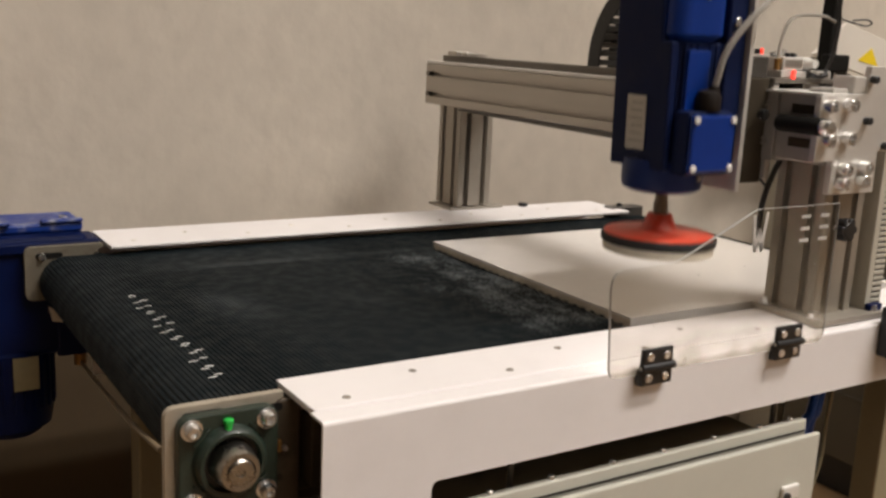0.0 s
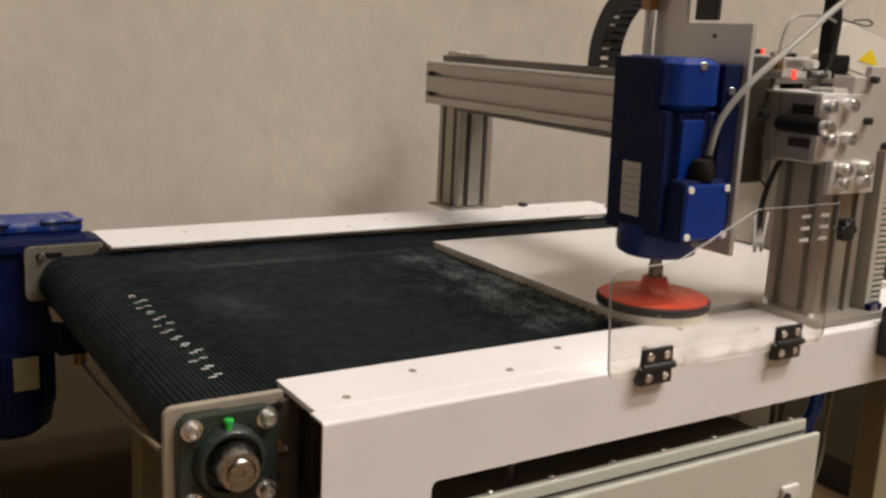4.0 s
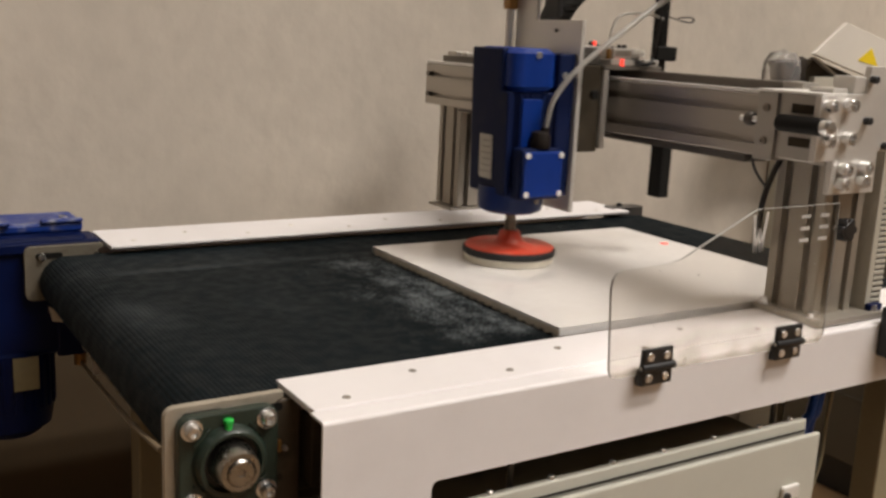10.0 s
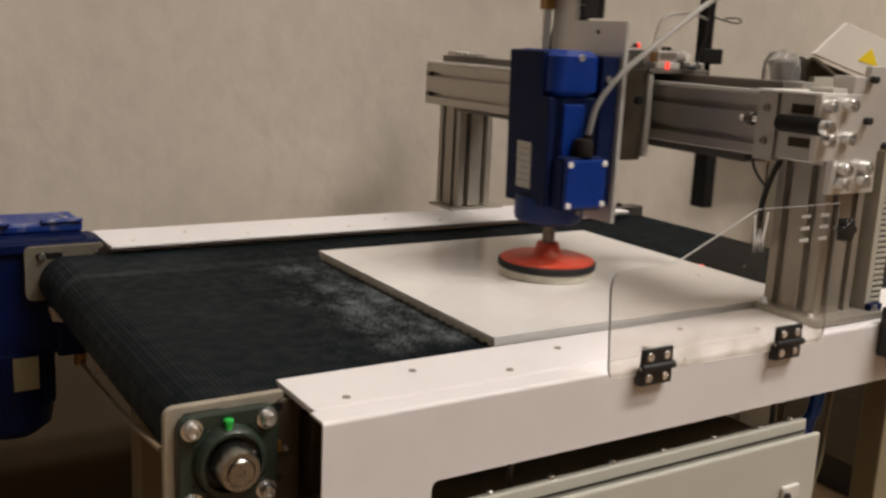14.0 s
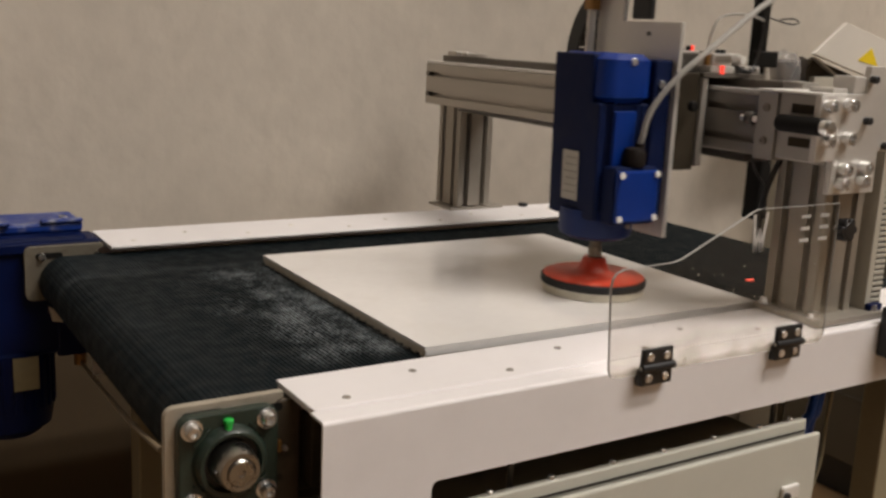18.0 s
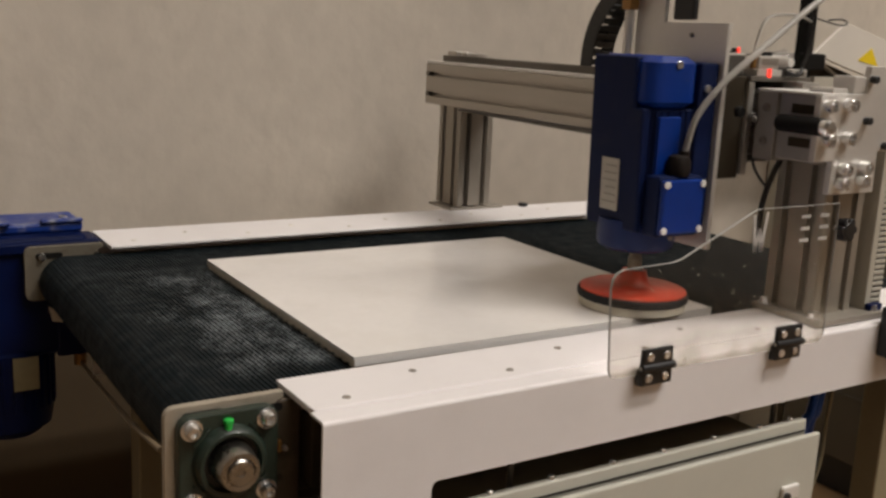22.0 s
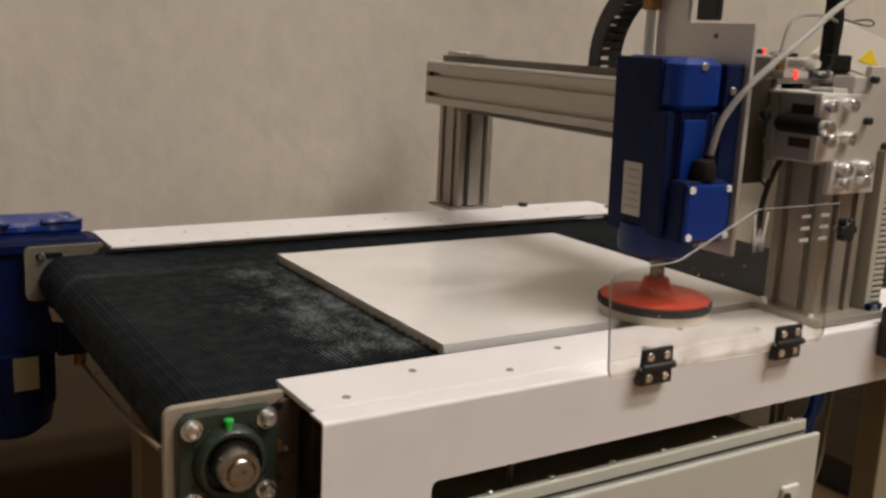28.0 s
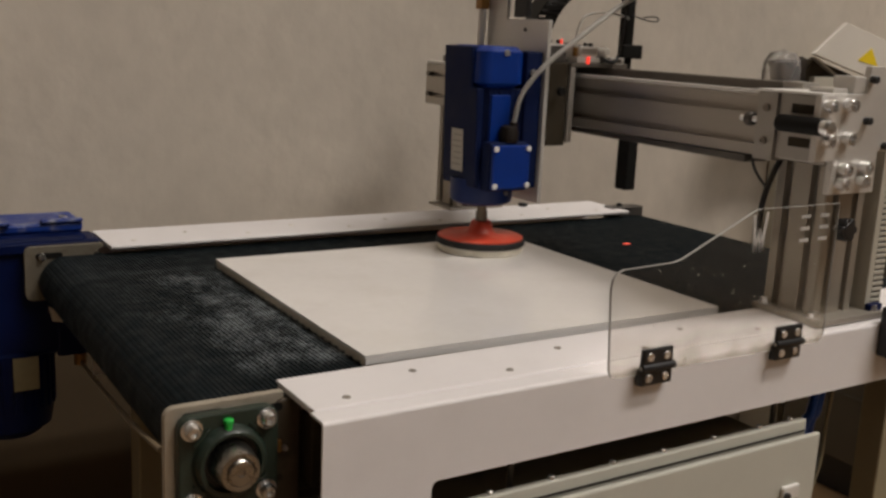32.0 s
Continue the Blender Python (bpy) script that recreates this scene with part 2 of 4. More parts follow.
M_LABEL = mat("silver_nameplate", (0.50, 0.47, 0.42), 0.42, metal=0.35, vary=0.1, size=60)
M_INK = mat("dark_print", (0.33, 0.30, 0.26), 0.6, vary=0.05)
M_YELLOW = mat("warning_yellow", (0.85, 0.62, 0.02), 0.45, vary=0.04)
M_TILE = mat("polished_pale_stoneware", (0.84, 0.81, 0.78), 0.13, spec=1.0, vary=0.05, size=4.5, rough_vary=0.55,
             stain=(0.72, 0.67, 0.61), stain_amount=0.35)
M_TILEBODY = mat("raw_stoneware_body", (0.68, 0.62, 0.53), 0.85, vary=0.16, size=30, bump=0.0008, bump_size=200)
M_CABLE_BLUE = mat("blue_hose", (0.01, 0.07, 0.38), 0.35, vary=0.08)
M_CABLE = mat("yellowish_cable", (0.22, 0.185, 0.11), 0.5, vary=0.1)
M_BELT = belt_material()
M_DRUM = mat("drum_rubber", (0.012, 0.013, 0.014), 0.7, vary=0.2)
M_CLIP = mat("worn_clip_steel", (0.30, 0.30, 0.285), 0.4, metal=0.3, vary=0.25, size=90)
M_ACRYL = clear("clear_acrylic", (0.90, 0.885, 0.86), 0.02, 1.22, keep=1.0, dust=(0.004, 0.30))
M_EDGE = mat("sawn_acrylic_edge", (0.42, 0.41, 0.385), 0.4, vary=0.08)
M_HOSE = clear("milky_hose", (0.62, 0.60, 0.56), 0.30, 1.4, keep=0.55)
M_DOME = clear("dome_glass", (0.80, 0.79, 0.80), 0.10, 1.45, keep=0.85)
M_FROST = clear("frosted_print", (0.92, 0.90, 0.87), 0.55, keep=0.66)
M_LED = glow("red_signal_light", (1.0, 0.05, 0.03), 1.6)
M_SPOT = glow("red_laser_spot", (1.0, 0.12, 0.08), 0.75)
M_TUBE = glow("lamp_diffuser", (1.0, 0.93, 0.84), 6.0)


# ---------------------------------------------------------------- mesh helpers
def part(name, bm, material, parent, label="", smooth=False):
    me = bpy.data.meshes.new(name)
    bmesh.ops.recalc_face_normals(bm, faces=bm.faces)
    bm.to_mesh(me)
    bm.free()
    me.materials.append(material)
    if smooth:
        for p in me.polygons:
            p.use_smooth = True
        me.set_sharp_from_angle(angle=radians(38))
    ob = new(name, me)
    if parent is not None:
        ob.parent = parent
    if label:
        ob["label"] = label
    return ob


def root(name, place, label, category, group=""):
    ob = new(name)
    ob.empty_display_size = 0.05
    ob.matrix_basis = pose(*place)
    return tagged(ob, label, category, group)


def put(bm, me_from, m=None):
    """Adds the bmesh me_from to bm, at m."""
    if m is not None:
        bmesh.ops.transform(me_from, matrix=m, verts=me_from.verts)
    tmp = bpy.data.meshes.new("tmp")
    me_from.to_mesh(tmp)
    me_from.free()
    bm.from_mesh(tmp)
    bpy.data.meshes.remove(tmp)
    return bm


def box(x0, x1, y0, y1, z0, z1, bevel=0.0, seg=2):
    bm = bmesh.new()
    bmesh.ops.create_cube(bm, size=1.0)
    for v in bm.verts:
        v.co = Vector((x0 if v.co.x < 0 else x1, y0 if v.co.y < 0 else y1, z0 if v.co.z < 0 else z1))
    if bevel:
        bmesh.ops.bevel(bm, geom=list(bm.edges), offset=bevel, segments=seg, profile=0.5, affect="EDGES")
    return bm


def lathe(profile, n=40, axis="z"):
    """A turned body from (radius, height) pairs about z, or laid along x or y."""
    bm = bmesh.new()
    rings = []
    for r, h in profile:
        if r < 1e-6:
            rings.append([bm.verts.new((0, 0, h))])
        else:
            rings.append([bm.verts.new((r * math.cos(2 * math.pi * k / n), r * math.sin(2 * math.pi * k / n), h)) for k in range(n)])
    for a, b in zip(rings, rings[1:]):
        for k in range(n):
            k2 = (k + 1) % n
            if len(a) == 1 and len(b) == 1:
                continue
            if len(a) == 1:
                bm.faces.new((a[0], b[k], b[k2]))
            elif len(b) == 1:
                bm.faces.new((a[k], a[k2], b[0]))
            else:
                bm.faces.new((a[k], a[k2], b[k2], b[k]))
    if axis == "y":
        bmesh.ops.rotate(bm, matrix=Matrix.Rotation(radians(90), 3, "X"), verts=bm.verts)
    if axis == "x":
        bmesh.ops.rotate(bm, matrix=Matrix.Rotation(radians(90), 3, "Y"), verts=bm.verts)
    return bm


def disc(r, h, n=24, axis="z", bev=0.0):
    b = bev or min(r, h) * 0.12
    return lathe([(0, 0), (r - b, 0), (r, b), (r, h - b), (r - b, h), (0, h)], n, axis)


def at(bm, x, y, z, rx=0, ry=0, rz=0):
    bmesh.ops.transform(bm, matrix=pose(x, y, z, rx, ry, rz), verts=bm.verts)
    return bm


def prism(points, h, plane="xy", bevel=0.0):
    """A plate with the outline points, h thick along the plane's third axis."""
    bm = bmesh.new()
    put3 = {"xy": lambda u, v: (u, v, 0), "xz": lambda u, v: (u, 0, v), "yz": lambda u, v: (0, u, v)}[plane]
    way = {"xy": (0, 0, h), "xz": (0, h, 0), "yz": (h, 0, 0)}[plane]
    f = bm.faces.new([bm.verts.new(put3(u, v)) for u, v in points])
    ext = bmesh.ops.extrude_face_region(bm, geom=[f])
    bmesh.ops.translate(bm, vec=way, verts=[e for e in ext["geom"] if isinstance(e, bmesh.types.BMVert)])
    if bevel:
        bmesh.ops.bevel(bm, geom=list(bm.edges), offset=bevel, segments=2, profile=0.5, affect="EDGES")
    return bm


def rounded(hx, hy, r, n=6):
    """Outline of a rounded rectangle, half sizes hx and hy."""
    pts = []
    for cx, cy, a0 in ((hx - r, hy - r, 0), (-hx + r, hy - r, 90), (-hx + r, -hy + r, 180), (hx - r, -hy + r, 270)):
        pts += [(cx + r * math.cos(radians(a0 + 90 * k / n)), cy + r * math.sin(radians(a0 + 90 * k / n))) for k in range(n + 1)]
    return pts


def pipe(points, r, n=10, steps=8):
    """A round hose through the points, smoothly."""
    P = [Vector(p) for p in points]
    Q = [P[0] * 2 - P[1]] + P + [P[-1] * 2 - P[-2]]
    line = []
    for i in range(1, len(Q) - 2):
        for k in range(steps):
            t = k / steps
            a, b, c, d = Q[i - 1], Q[i], Q[i + 1], Q[i + 2]
            line.append(0.5 * (2 * b + (c - a) * t + (2 * a - 5 * b + 4 * c - d) * t * t + (3 * b - a - 3 * c + d) * t ** 3))
    line.append(P[-1])
    bm = bmesh.new()
    rings = []
    up = Vector((0.3, 0.5, 0.81)).normalized()
    for i, p in enumerate(line):
        d = (line[min(i + 1, len(line) - 1)] - line[max(i - 1, 0)]).normalized()
        side = d.cross(up).normalized()
        up = side.cross(d).normalized()
        rings.append([bm.verts.new(p + r * (math.cos(2 * math.pi * k / n) * side + math.sin(2 * math.pi * k / n) * up)) for k in range(n)])
    for a, b in zip(rings, rings[1:]):
        for k in range(n):
            bm.faces.new((a[k], a[(k + 1) % n], b[(k + 1) % n], b[k]))
    bm.faces.new(rings[0][::-1])
    bm.faces.new(rings[-1])
    return bm


def hex_bolt(r=0.006, h=0.006, axis="z"):
    bm = lathe([(0, 0), (r * 1.25, 0), (r * 1.25, h * 0.25), (r, h * 0.25), (r, h), (r * 0.8, h * 1.05), (r * 0.5, h * 1.05),
                (r * 0.45, h * 0.6), (0, h * 0.6)], 16, axis)
    return bm


def profile_outline(w, h, wu, wv, slot):
    """Slotted aluminium extrusion outline, w x h, with wu slots on each w side and wv on each h side."""
    deep, lip = 0.013, 0.0045
    def side(length, count):
        pts = []
        cell = length / count
        for k in range(count):
            c = -length / 2 + cell * (k + 0.5)
            pts += [(c - slot, 0), (c - slot, -lip), (c - slot - 0.0045, -lip), (c - slot * 1.1, -deep), (c + slot * 1.1, -deep),
                    (c + slot + 0.0045, -lip), (c + slot, -lip), (c + slot, 0)]
        return pts
    out = []
    for ang, length, count, half in ((0, w, wu, h / 2), (90, h, wv, w / 2), (180, w, wu, h / 2), (270, h, wv, w / 2)):
        ca, sa = math.cos(radians(ang)), math.sin(radians(ang))
        c = 0.002
        pts = [(-length / 2 + c, 0)] + side(length, count) + [(length / 2 - c, 0)]
        for u, v in pts:
            x, y = -u, v + half
            out.append((x * ca - y * sa, x * sa + y * ca))
    return out


# ---------------------------------------------------------------- setting
X0, X1, Y0, Y1 = -8.0, 9.0, -7.5, 1.16
part("floor", box(X0, X1, Y0, Y1, -0.10, 0.0), M_FLOOR, None)
tagged(bpy.data.objects["floor"], "brown workshop floor, dull and dusty", "floor", kind="structure")
tagged(part("wall_north", box(X0 - 0.2, X1 + 0.2, Y1, Y1 + 0.2, 0, CEIL), M_WALL, None),
       "bare beige concrete wall with faint stains", "wall", kind="structure")
tagged(part("wall_south", box(X0 - 0.2, X1 + 0.2, Y0 - 0.2, Y0, 0, CEIL), M_PLASTER, None),
       "plain dark hall wall, unseen, added to limit bounced light", "wall", kind="structure")
tagged(part("wall_west", box(X0 - 0.2, X0, Y0, Y1, 0, CEIL), M_PLASTER, None),
       "plain dark hall wall, unseen, added to limit bounced light", "wall", kind="structure")
tagged(part("wall_east", box(X1, X1 + 0.2, Y0, Y1, 0, CEIL), M_PLASTER, None),
       "plain dark hall wall, unseen, added to limit bounced light", "wall", kind="structure")
tagged(part("ceiling", box(X0 - 0.2, X1 + 0.2, Y0 - 0.2, Y1 + 0.2, CEIL, CEIL + 0.15), M_CEIL, None),
       "plain dark hall ceiling, unseen, added to limit bounced light", "ceiling", kind="structure")
# housings for the tube rows and for the added fill panel
for lx, ly, watts, long, wide in LAMPS:
    lum = root("ceiling_light", (lx, ly, CEIL), "long white ceiling light, switched on; the widest is an added fill panel", "lamp", "ceiling lights")
    hl, hw = long / 2, wide / 2
    part("housing", box(-hl - 0.04, hl + 0.04, -hw - 0.03, hw + 0.03, -0.07, 0.0, 0.008), M_WHITE, lum)
    part("diffuser", box(-hl, hl, -hw, hw, -0.095, -0.071, 0.006), M_TUBE, lum)

# added dark sheet against the wall behind the discharge end: stands for the wall's shade
board = root("fibreboard_sheet", (0.0, 1.135, 0.0), "dark brown sheet added for the shade on the lower concrete wall", "board")
part("sheet", at(box(-0.55, 0.62, -0.006, 0.006, 0.0, 0.64, 0.002, 1), 0, 0, 0, -1.2, 0, 0), M_WALLSHADE, board)

# ---------------------------------------------------------------- conveyor frame
TOP = 0.900          # top of the cover plates
BELT = 0.8836        # belt surface
RX, RZ, RR = -0.0705, 0.8388, 0.0407   # discharge roller
TX = 1.235           # tail roller
conv = root("conveyor_table", (0, 0, 0), "belt conveyor table with white side covers on cream steel legs", "conveyor")


def side_cover(y_in, y_out, name, lip=0.0):
    """Folded sheet channel, open at the ends, with a foot at the discharge end."""
    s = -1 if y_out < y_in else 1
    bm = bmesh.new()
    t = 0.003
    z_top = TOP - 0.0045
    fold = 0.0045
    ya, yb = sorted((y_in, y_out - s * fold))
    put(bm, box(0.0008, 1.19, ya, yb, z_top - t, z_top))
    if lip:
        # the strip outside the cover plate stands a little higher
        put(bm, box(-0.0045, 1.19, y_out + fold, -0.1023, z_top + 0.0002, z_top + lip))
        z_top += lip
    arc = [(y_out - s * (fold - fold * math.sin(radians(15 * k))), z_top - fold + fold * math.cos(radians(15 * k))) for k in range(7)]
    arc += [(y_out - s * t, z_top - fold), (y_out - s * fold, z_top - t)]
    put(bm, at(prism(arc, 1.1945, "yz"), -0.0045, 0, 0))
    ya, yb = sorted((y_out, y_out - s * t))
    outline = [(-0.0045, 0.62), (0.125, 0.62), (0.127, 0.800), (0.1295, 0.8055), (0.135, 0.808), (1.19, 0.808), (1.19, z_top - fold), (-0.0045, z_top - fold)]
    put(bm, at(prism(outline, yb - ya, "xz"), 0, ya, 0))
    return part(name, bm, M_WHITE, conv, smooth=True)


side_cover(-0.004, -0.134, "side_cover", 0.003)
side_cover(0.738, 0.884, "side_cover")
near_plate = part("cover_plate", box(0.0, 1.19, -0.102, 0.0, TOP - 0.0042, TOP, 0.0008, 1), M_WHITE, conv)
far_plate = part("cover_plate", box(0.0, 1.19, 0.734, 0.880, TOP - 0.0042, TOP, 0.0008, 1), M_WHITE, conv)
for k in range(11):
    x = 0.047 + 0.107 * k
    y = -0.082 if k % 2 == 0 else -0.037
    part("screw", at(lathe([(0, 0.0), (0.0048, 0.0), (0.0044, 0.0010), (0.0022, 0.0012), (0.0020, 0.0004), (0, 0.0004)], 14), x, y, TOP),
         M_SCREW, near_plate)
    part("screw", at(lathe([(0, 0.0), (0.0048, 0.0), (0.0044, 0.0010), (0.0022, 0.0012), (0.0020, 0.0004), (0, 0.0004)], 14), x, 0.816 if k % 2 else 0.771, TOP),
         M_HOOD, far_plate)
# inner side beams, bed and cross members
# side beams and gusset are coloured near black for the shade under the cover
for y0, y1 in ((-0.028, -0.022), (0.762, 0.768)):
    part("side_beam", box(-0.02, 1.26, y0, y1, 0.775, 0.872, 0.001, 1), M_BEAM, conv)
part("gusset", box(-0.02, 0.12, -0.028, -0.022, 0.62, 0.7745, 0.001, 1), M_BEAM, conv)
part("slider_bed", box(0.0, 1.17, -0.021, 0.761, 0.872, 0.8790), M_DARKSTEEL, conv)
for x in (0.15, 0.62, 1.05):
    part("cross_member", box(x, x + 0.05, -0.021, 0.761, 0.80, 0.85, 0.002), M_CREAM, conv)
for x, y in ((0.031, 0.70), (0.05, 0.02), (1.12, 0.70), (1.30, 0.09)):
    leg = part("leg", box(x, x + 0.055, y, y + 0.055, 0.015, 0.80, 0.004), M_OLIVE, conv)
    part("foot", at(disc(0.032, 0.015, 20), x + 0.03, y + 0.03, 0.0), M_BLACK, leg)
bits = part("bracket", box(-0.0150, -0.0100, -0.0450, -0.0386, 0.833, 0.8475, 0.0015), M_BRASS, conv, "small brown brass bracket")
part("bolt", at(disc(0.0030, 0.006, 12, "y"), -0.0056, -0.0384, 0.836), M_SCREW, bits, smooth=True)
part("cross_brace", box(0.020, 0.030, -0.055, -0.0283, 0.79, 0.868, 0.002), M_BEAM, conv)
part("cross_brace", box(0.006, 0.040, -0.075, -0.0400, 0.765, 0.772, 0.002), M_FARPLATE, conv)
# bearing plates and bearings at the discharge end
def bearing_plate(y0, y1, z0, material, label, edge):
    xa, za, r = -0.136, 0.9005, 0.012
    pts = [(xa + r - r * math.cos(radians(15 * k)), za - r + r * math.sin(radians(15 * k))) for k in range(7)]
    pts += [(-0.0065, za), (-0.0065, 0.893), (-0.0090, 0.8915), (edge + 0.002, 0.891), (edge, 0.888), (edge, z0), (xa + r, z0), (xa + 0.0035, z0 + 0.0035), (xa, z0 + r)]
    return part("bearing_plate", at(prism(pts, y1 - y0, "xz", 0.0012), 0, y0, 0), material, conv, label)


bp_near = bearing_plate(-0.038, -0.028, 0.735, M_NEARPLATE, "bare machined steel bearing plate with rounded corners", -0.0150)
# the plate runs on under the cover; this piece is painted dark for shade
part("backing_plate", box(-0.0146, 0.013, -0.0375, -0.0283, 0.735, 0.8905, 0.001, 1), M_PLATESHADE, conv, "end of the bearing plate, coloured dark brown for the cover's shade")
bp_far = bearing_plate(0.768, 0.778, 0.806, M_FARPLATE, "mottled brown-grey steel bearing plate", -0.0150)
for y, p, zs in ((-0.0384, bp_near, 0.888), (0.7676, bp_far, 0.884)):
    for x in (-0.108, -0.028):
        slot = at(prism(rounded(0.022 if x < -0.05 else 0.008, 0.005, 0.0048, 4), 0.0008, "xz"), x + 0.012, y - 0.0006, zs if x < -0.05 else zs - 0.0045)
        part("slot", slot, M_RUBBER, p)
        if x < -0.05:
            part("slot_bolt", at(disc(0.0055, 0.006, 14, "y"), x, y - 0.0008, zs - 0.001), M_STEEL, p, smooth=True)
part("slot", at(prism(rounded(0.008, 0.0045, 0.0043, 4), 0.0008, "xz"), -0.0150, -0.0390, 0.8015), M_BEAM, bp_near)
part("drum", at(lathe([(0, 0), (RR, 0.0), (RR, 0.776), (0, 0.776)], 48, "y"), RX, 0.760, RZ), M_DRUM, conv, smooth=True)
part("drum", at(lathe([(0, 0), (RR, 0.0), (RR, 0.776), (0, 0.776)], 48, "y"), TX, 0.760, RZ), M_DRUM, conv, smooth=True)


def flange_bearing(cx, cz, yf, s):
    """Square four-bolt flange bearing, its face towards s * y."""
    th = root("flange_bearing", (cx, yf, cz), "dark green cast iron flange bearing bolted to a steel plate", "bearing", "flange bearings")
    flip = 0 if s < 0 else 180
    fl = prism([(u, v) for u, v in rounded(0.054, 0.054, 0.014, 5)], 0.013, "xz", 0.002)
    part("flange", at(fl, 0, -0.013 if s < 0 else 0, 0), M_GREEN, th)
    part("hub", at(lathe([(0.030, 0.0), (0.0405, 0.0), (0.0400, 0.003), (0.0365, 0.0115), (0.0350, 0.013), (0.0315, 0.013), (0.0305, 0.011), (0.030, 0.0)],
                         44, "y"), 0, s * 0.012, 0, 0, 0, flip), M_GREEN, th, smooth=True)
    part("seal", at(lathe([(0, 0.004), (0.0300, 0.004), (0.0300, 0.001), (0, 0.001)], 36, "y"), 0, s * 0.012, 0, 0, 0, flip), M_BLACK, th, smooth=True)
    ring = part("inner_ring", at(lathe([(0, 0.0), (0.0245, 0.0), (0.0245, 0.010), (0.0232, 0.020), (0.0222, 0.030), (0.0205, 0.0345), (0.0155, 0.0352), (0.0150, 0.030), (0, 0.030)], 40, "y"),
                     0, s * 0.012, 0, 0, 0, flip), M_SHAFT, th, "bright turned steel inner ring", smooth=True)
    part("shaft", at(lathe([(0, 0.0), (0.0145, 0.0), (0.0145, 0.036), (0.0130, 0.0375), (0.004, 0.0375), (0.003, 0.0355), (0, 0.0355)], 36, "y"),
                     0, s * 0.012, 0, 0, 0, flip), M_SHAFT, th, "turned steel shaft end", smooth=True)
    part("set_screw", at(disc(0.003, 0.003, 10), 0.004, s * 0.036, 0.0215), M_DARKSTEEL, ring)
    for u in (-0.0405, 0.0405):
        for v in (-0.0405, 0.0405):
            part("bolt", at(lathe([(0, 0), (0.0115, 0), (0.0115, 0.002), (0.0085, 0.002), (0.0085, 0.008), (0.0062, 0.0115), (0.0045, 0.0115), (0.004, 0.007), (0, 0.007)],
                                      22, "y"), u, s * 0.013, v, 0, 0, flip), M_STEEL, th, "bright cap screw with washer", smooth=True)
    part("grease_nipple", at(put(disc(0.0040, 0.009, 14), at(disc(0.0052, 0.005, 14), 0, 0, 0.007)), -0.003, s * 0.018, 0.036), M_NIPPLE, th,
               "bright green grease nipple cap", smooth=True)
    for u, v, a in ((-0.030, 0.030, 45), (0.030, 0.030, -45), (-0.030, -0.030, -45), (0.030, -0.030, 45)):
        part("web", box(-0.0014, 0.0014, -0.003, 0.0, -0.012, 0.012, 0.0005), M_GREEN, th).matrix_basis = pose(u, s * 0.013, v, 0, a, 0)
    return th


bearing = flange_bearing(-0.0715, 0.8385, -0.038, -1)
turning = [o for o in bearing.children if o.name.split(".")[0] in ("shaft", "inner_ring")]

# small lug under the far end of the roller, tail brackets
part("lug", at(prism([(-0.011, 0.012), (0.002, 0.004), (0.014, -0.018), (-0.005, -0.014)], 0.006, "xz"), -0.094, 0.738, 0.790), M_HOOD, conv)
for y0, y1 in ((0.765, 0.80), (-0.06, -0.03)):
    tb = part("tail_bracket", box(1.165, 1.262, y0, y1, 0.80, 0.9035, 0.003), M_DARKSTEEL, conv, "dark steel tail bracket")
    part("bracket_bolt", at(hex_bolt(0.006, 0.006), 1.20, (y0 + y1) / 2, 0.9035), M_BLACK, tb, smooth=True)
part("plug", at(disc(0.011, 0.008, 16), 0.975, 0.865, TOP + 0.0002), M_BLACK, conv, "black plastic plug", smooth=True)

# ---------------------------------------------------------------- geared drive at the far side
drive = root("gear_motor", (-0.13, 0.86, 0.0), "blue geared drive motor hanging on the conveyor side, its shaded body coloured dark", "motor")
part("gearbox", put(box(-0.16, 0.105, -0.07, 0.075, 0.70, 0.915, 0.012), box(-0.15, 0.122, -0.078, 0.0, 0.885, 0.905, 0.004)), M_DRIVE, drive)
part("cover", box(-0.12, 0.10, -0.05, 0.06, 0.9152, 0.932, 0.005), M_BLUEWORN, drive, "worn blue gearbox cover, coloured bright for its lit top")
for u in (-0.09, 0.07):
    part("cap_screw", at(hex_bolt(0.008, 0.008), u, -0.03, 0.932), M_STEEL, drive, smooth=True)
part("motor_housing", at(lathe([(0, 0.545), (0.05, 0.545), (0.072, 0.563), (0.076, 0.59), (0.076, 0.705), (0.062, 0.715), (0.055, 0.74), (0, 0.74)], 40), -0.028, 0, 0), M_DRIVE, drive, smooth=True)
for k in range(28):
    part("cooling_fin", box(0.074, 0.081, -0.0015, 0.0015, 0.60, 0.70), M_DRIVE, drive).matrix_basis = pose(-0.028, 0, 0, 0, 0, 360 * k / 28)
part("nameplate", box(-0.030, 0.012, -0.0845, -0.0825, 0.645, 0.705, 0.0006), M_LABELDULL, drive, "worn yellowish nameplate, coloured dark for its shade")
part("shaft_collar", at(disc(0.032, 0.06, 28, "y"), 0.06, -0.05, RZ), M_DARKSTEEL, drive, smooth=True)

for x0, x1, y0, y1 in ((-0.14, -0.02, -0.06, -0.03), (0.03, 0.10, -0.055, -0.035)):
    part("cover_lug", box(x0, x1, y0, y1, 0.9323, 0.938, 0.003), M_BLUEWORN, drive)
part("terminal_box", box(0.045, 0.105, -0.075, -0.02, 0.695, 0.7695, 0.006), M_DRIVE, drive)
part("cable_gland", at(disc(0.011, 0.022, 16, "z"), 0.087, -0.058, 0.672), M_BRASS, drive, "brown brass cable gland", smooth=True)
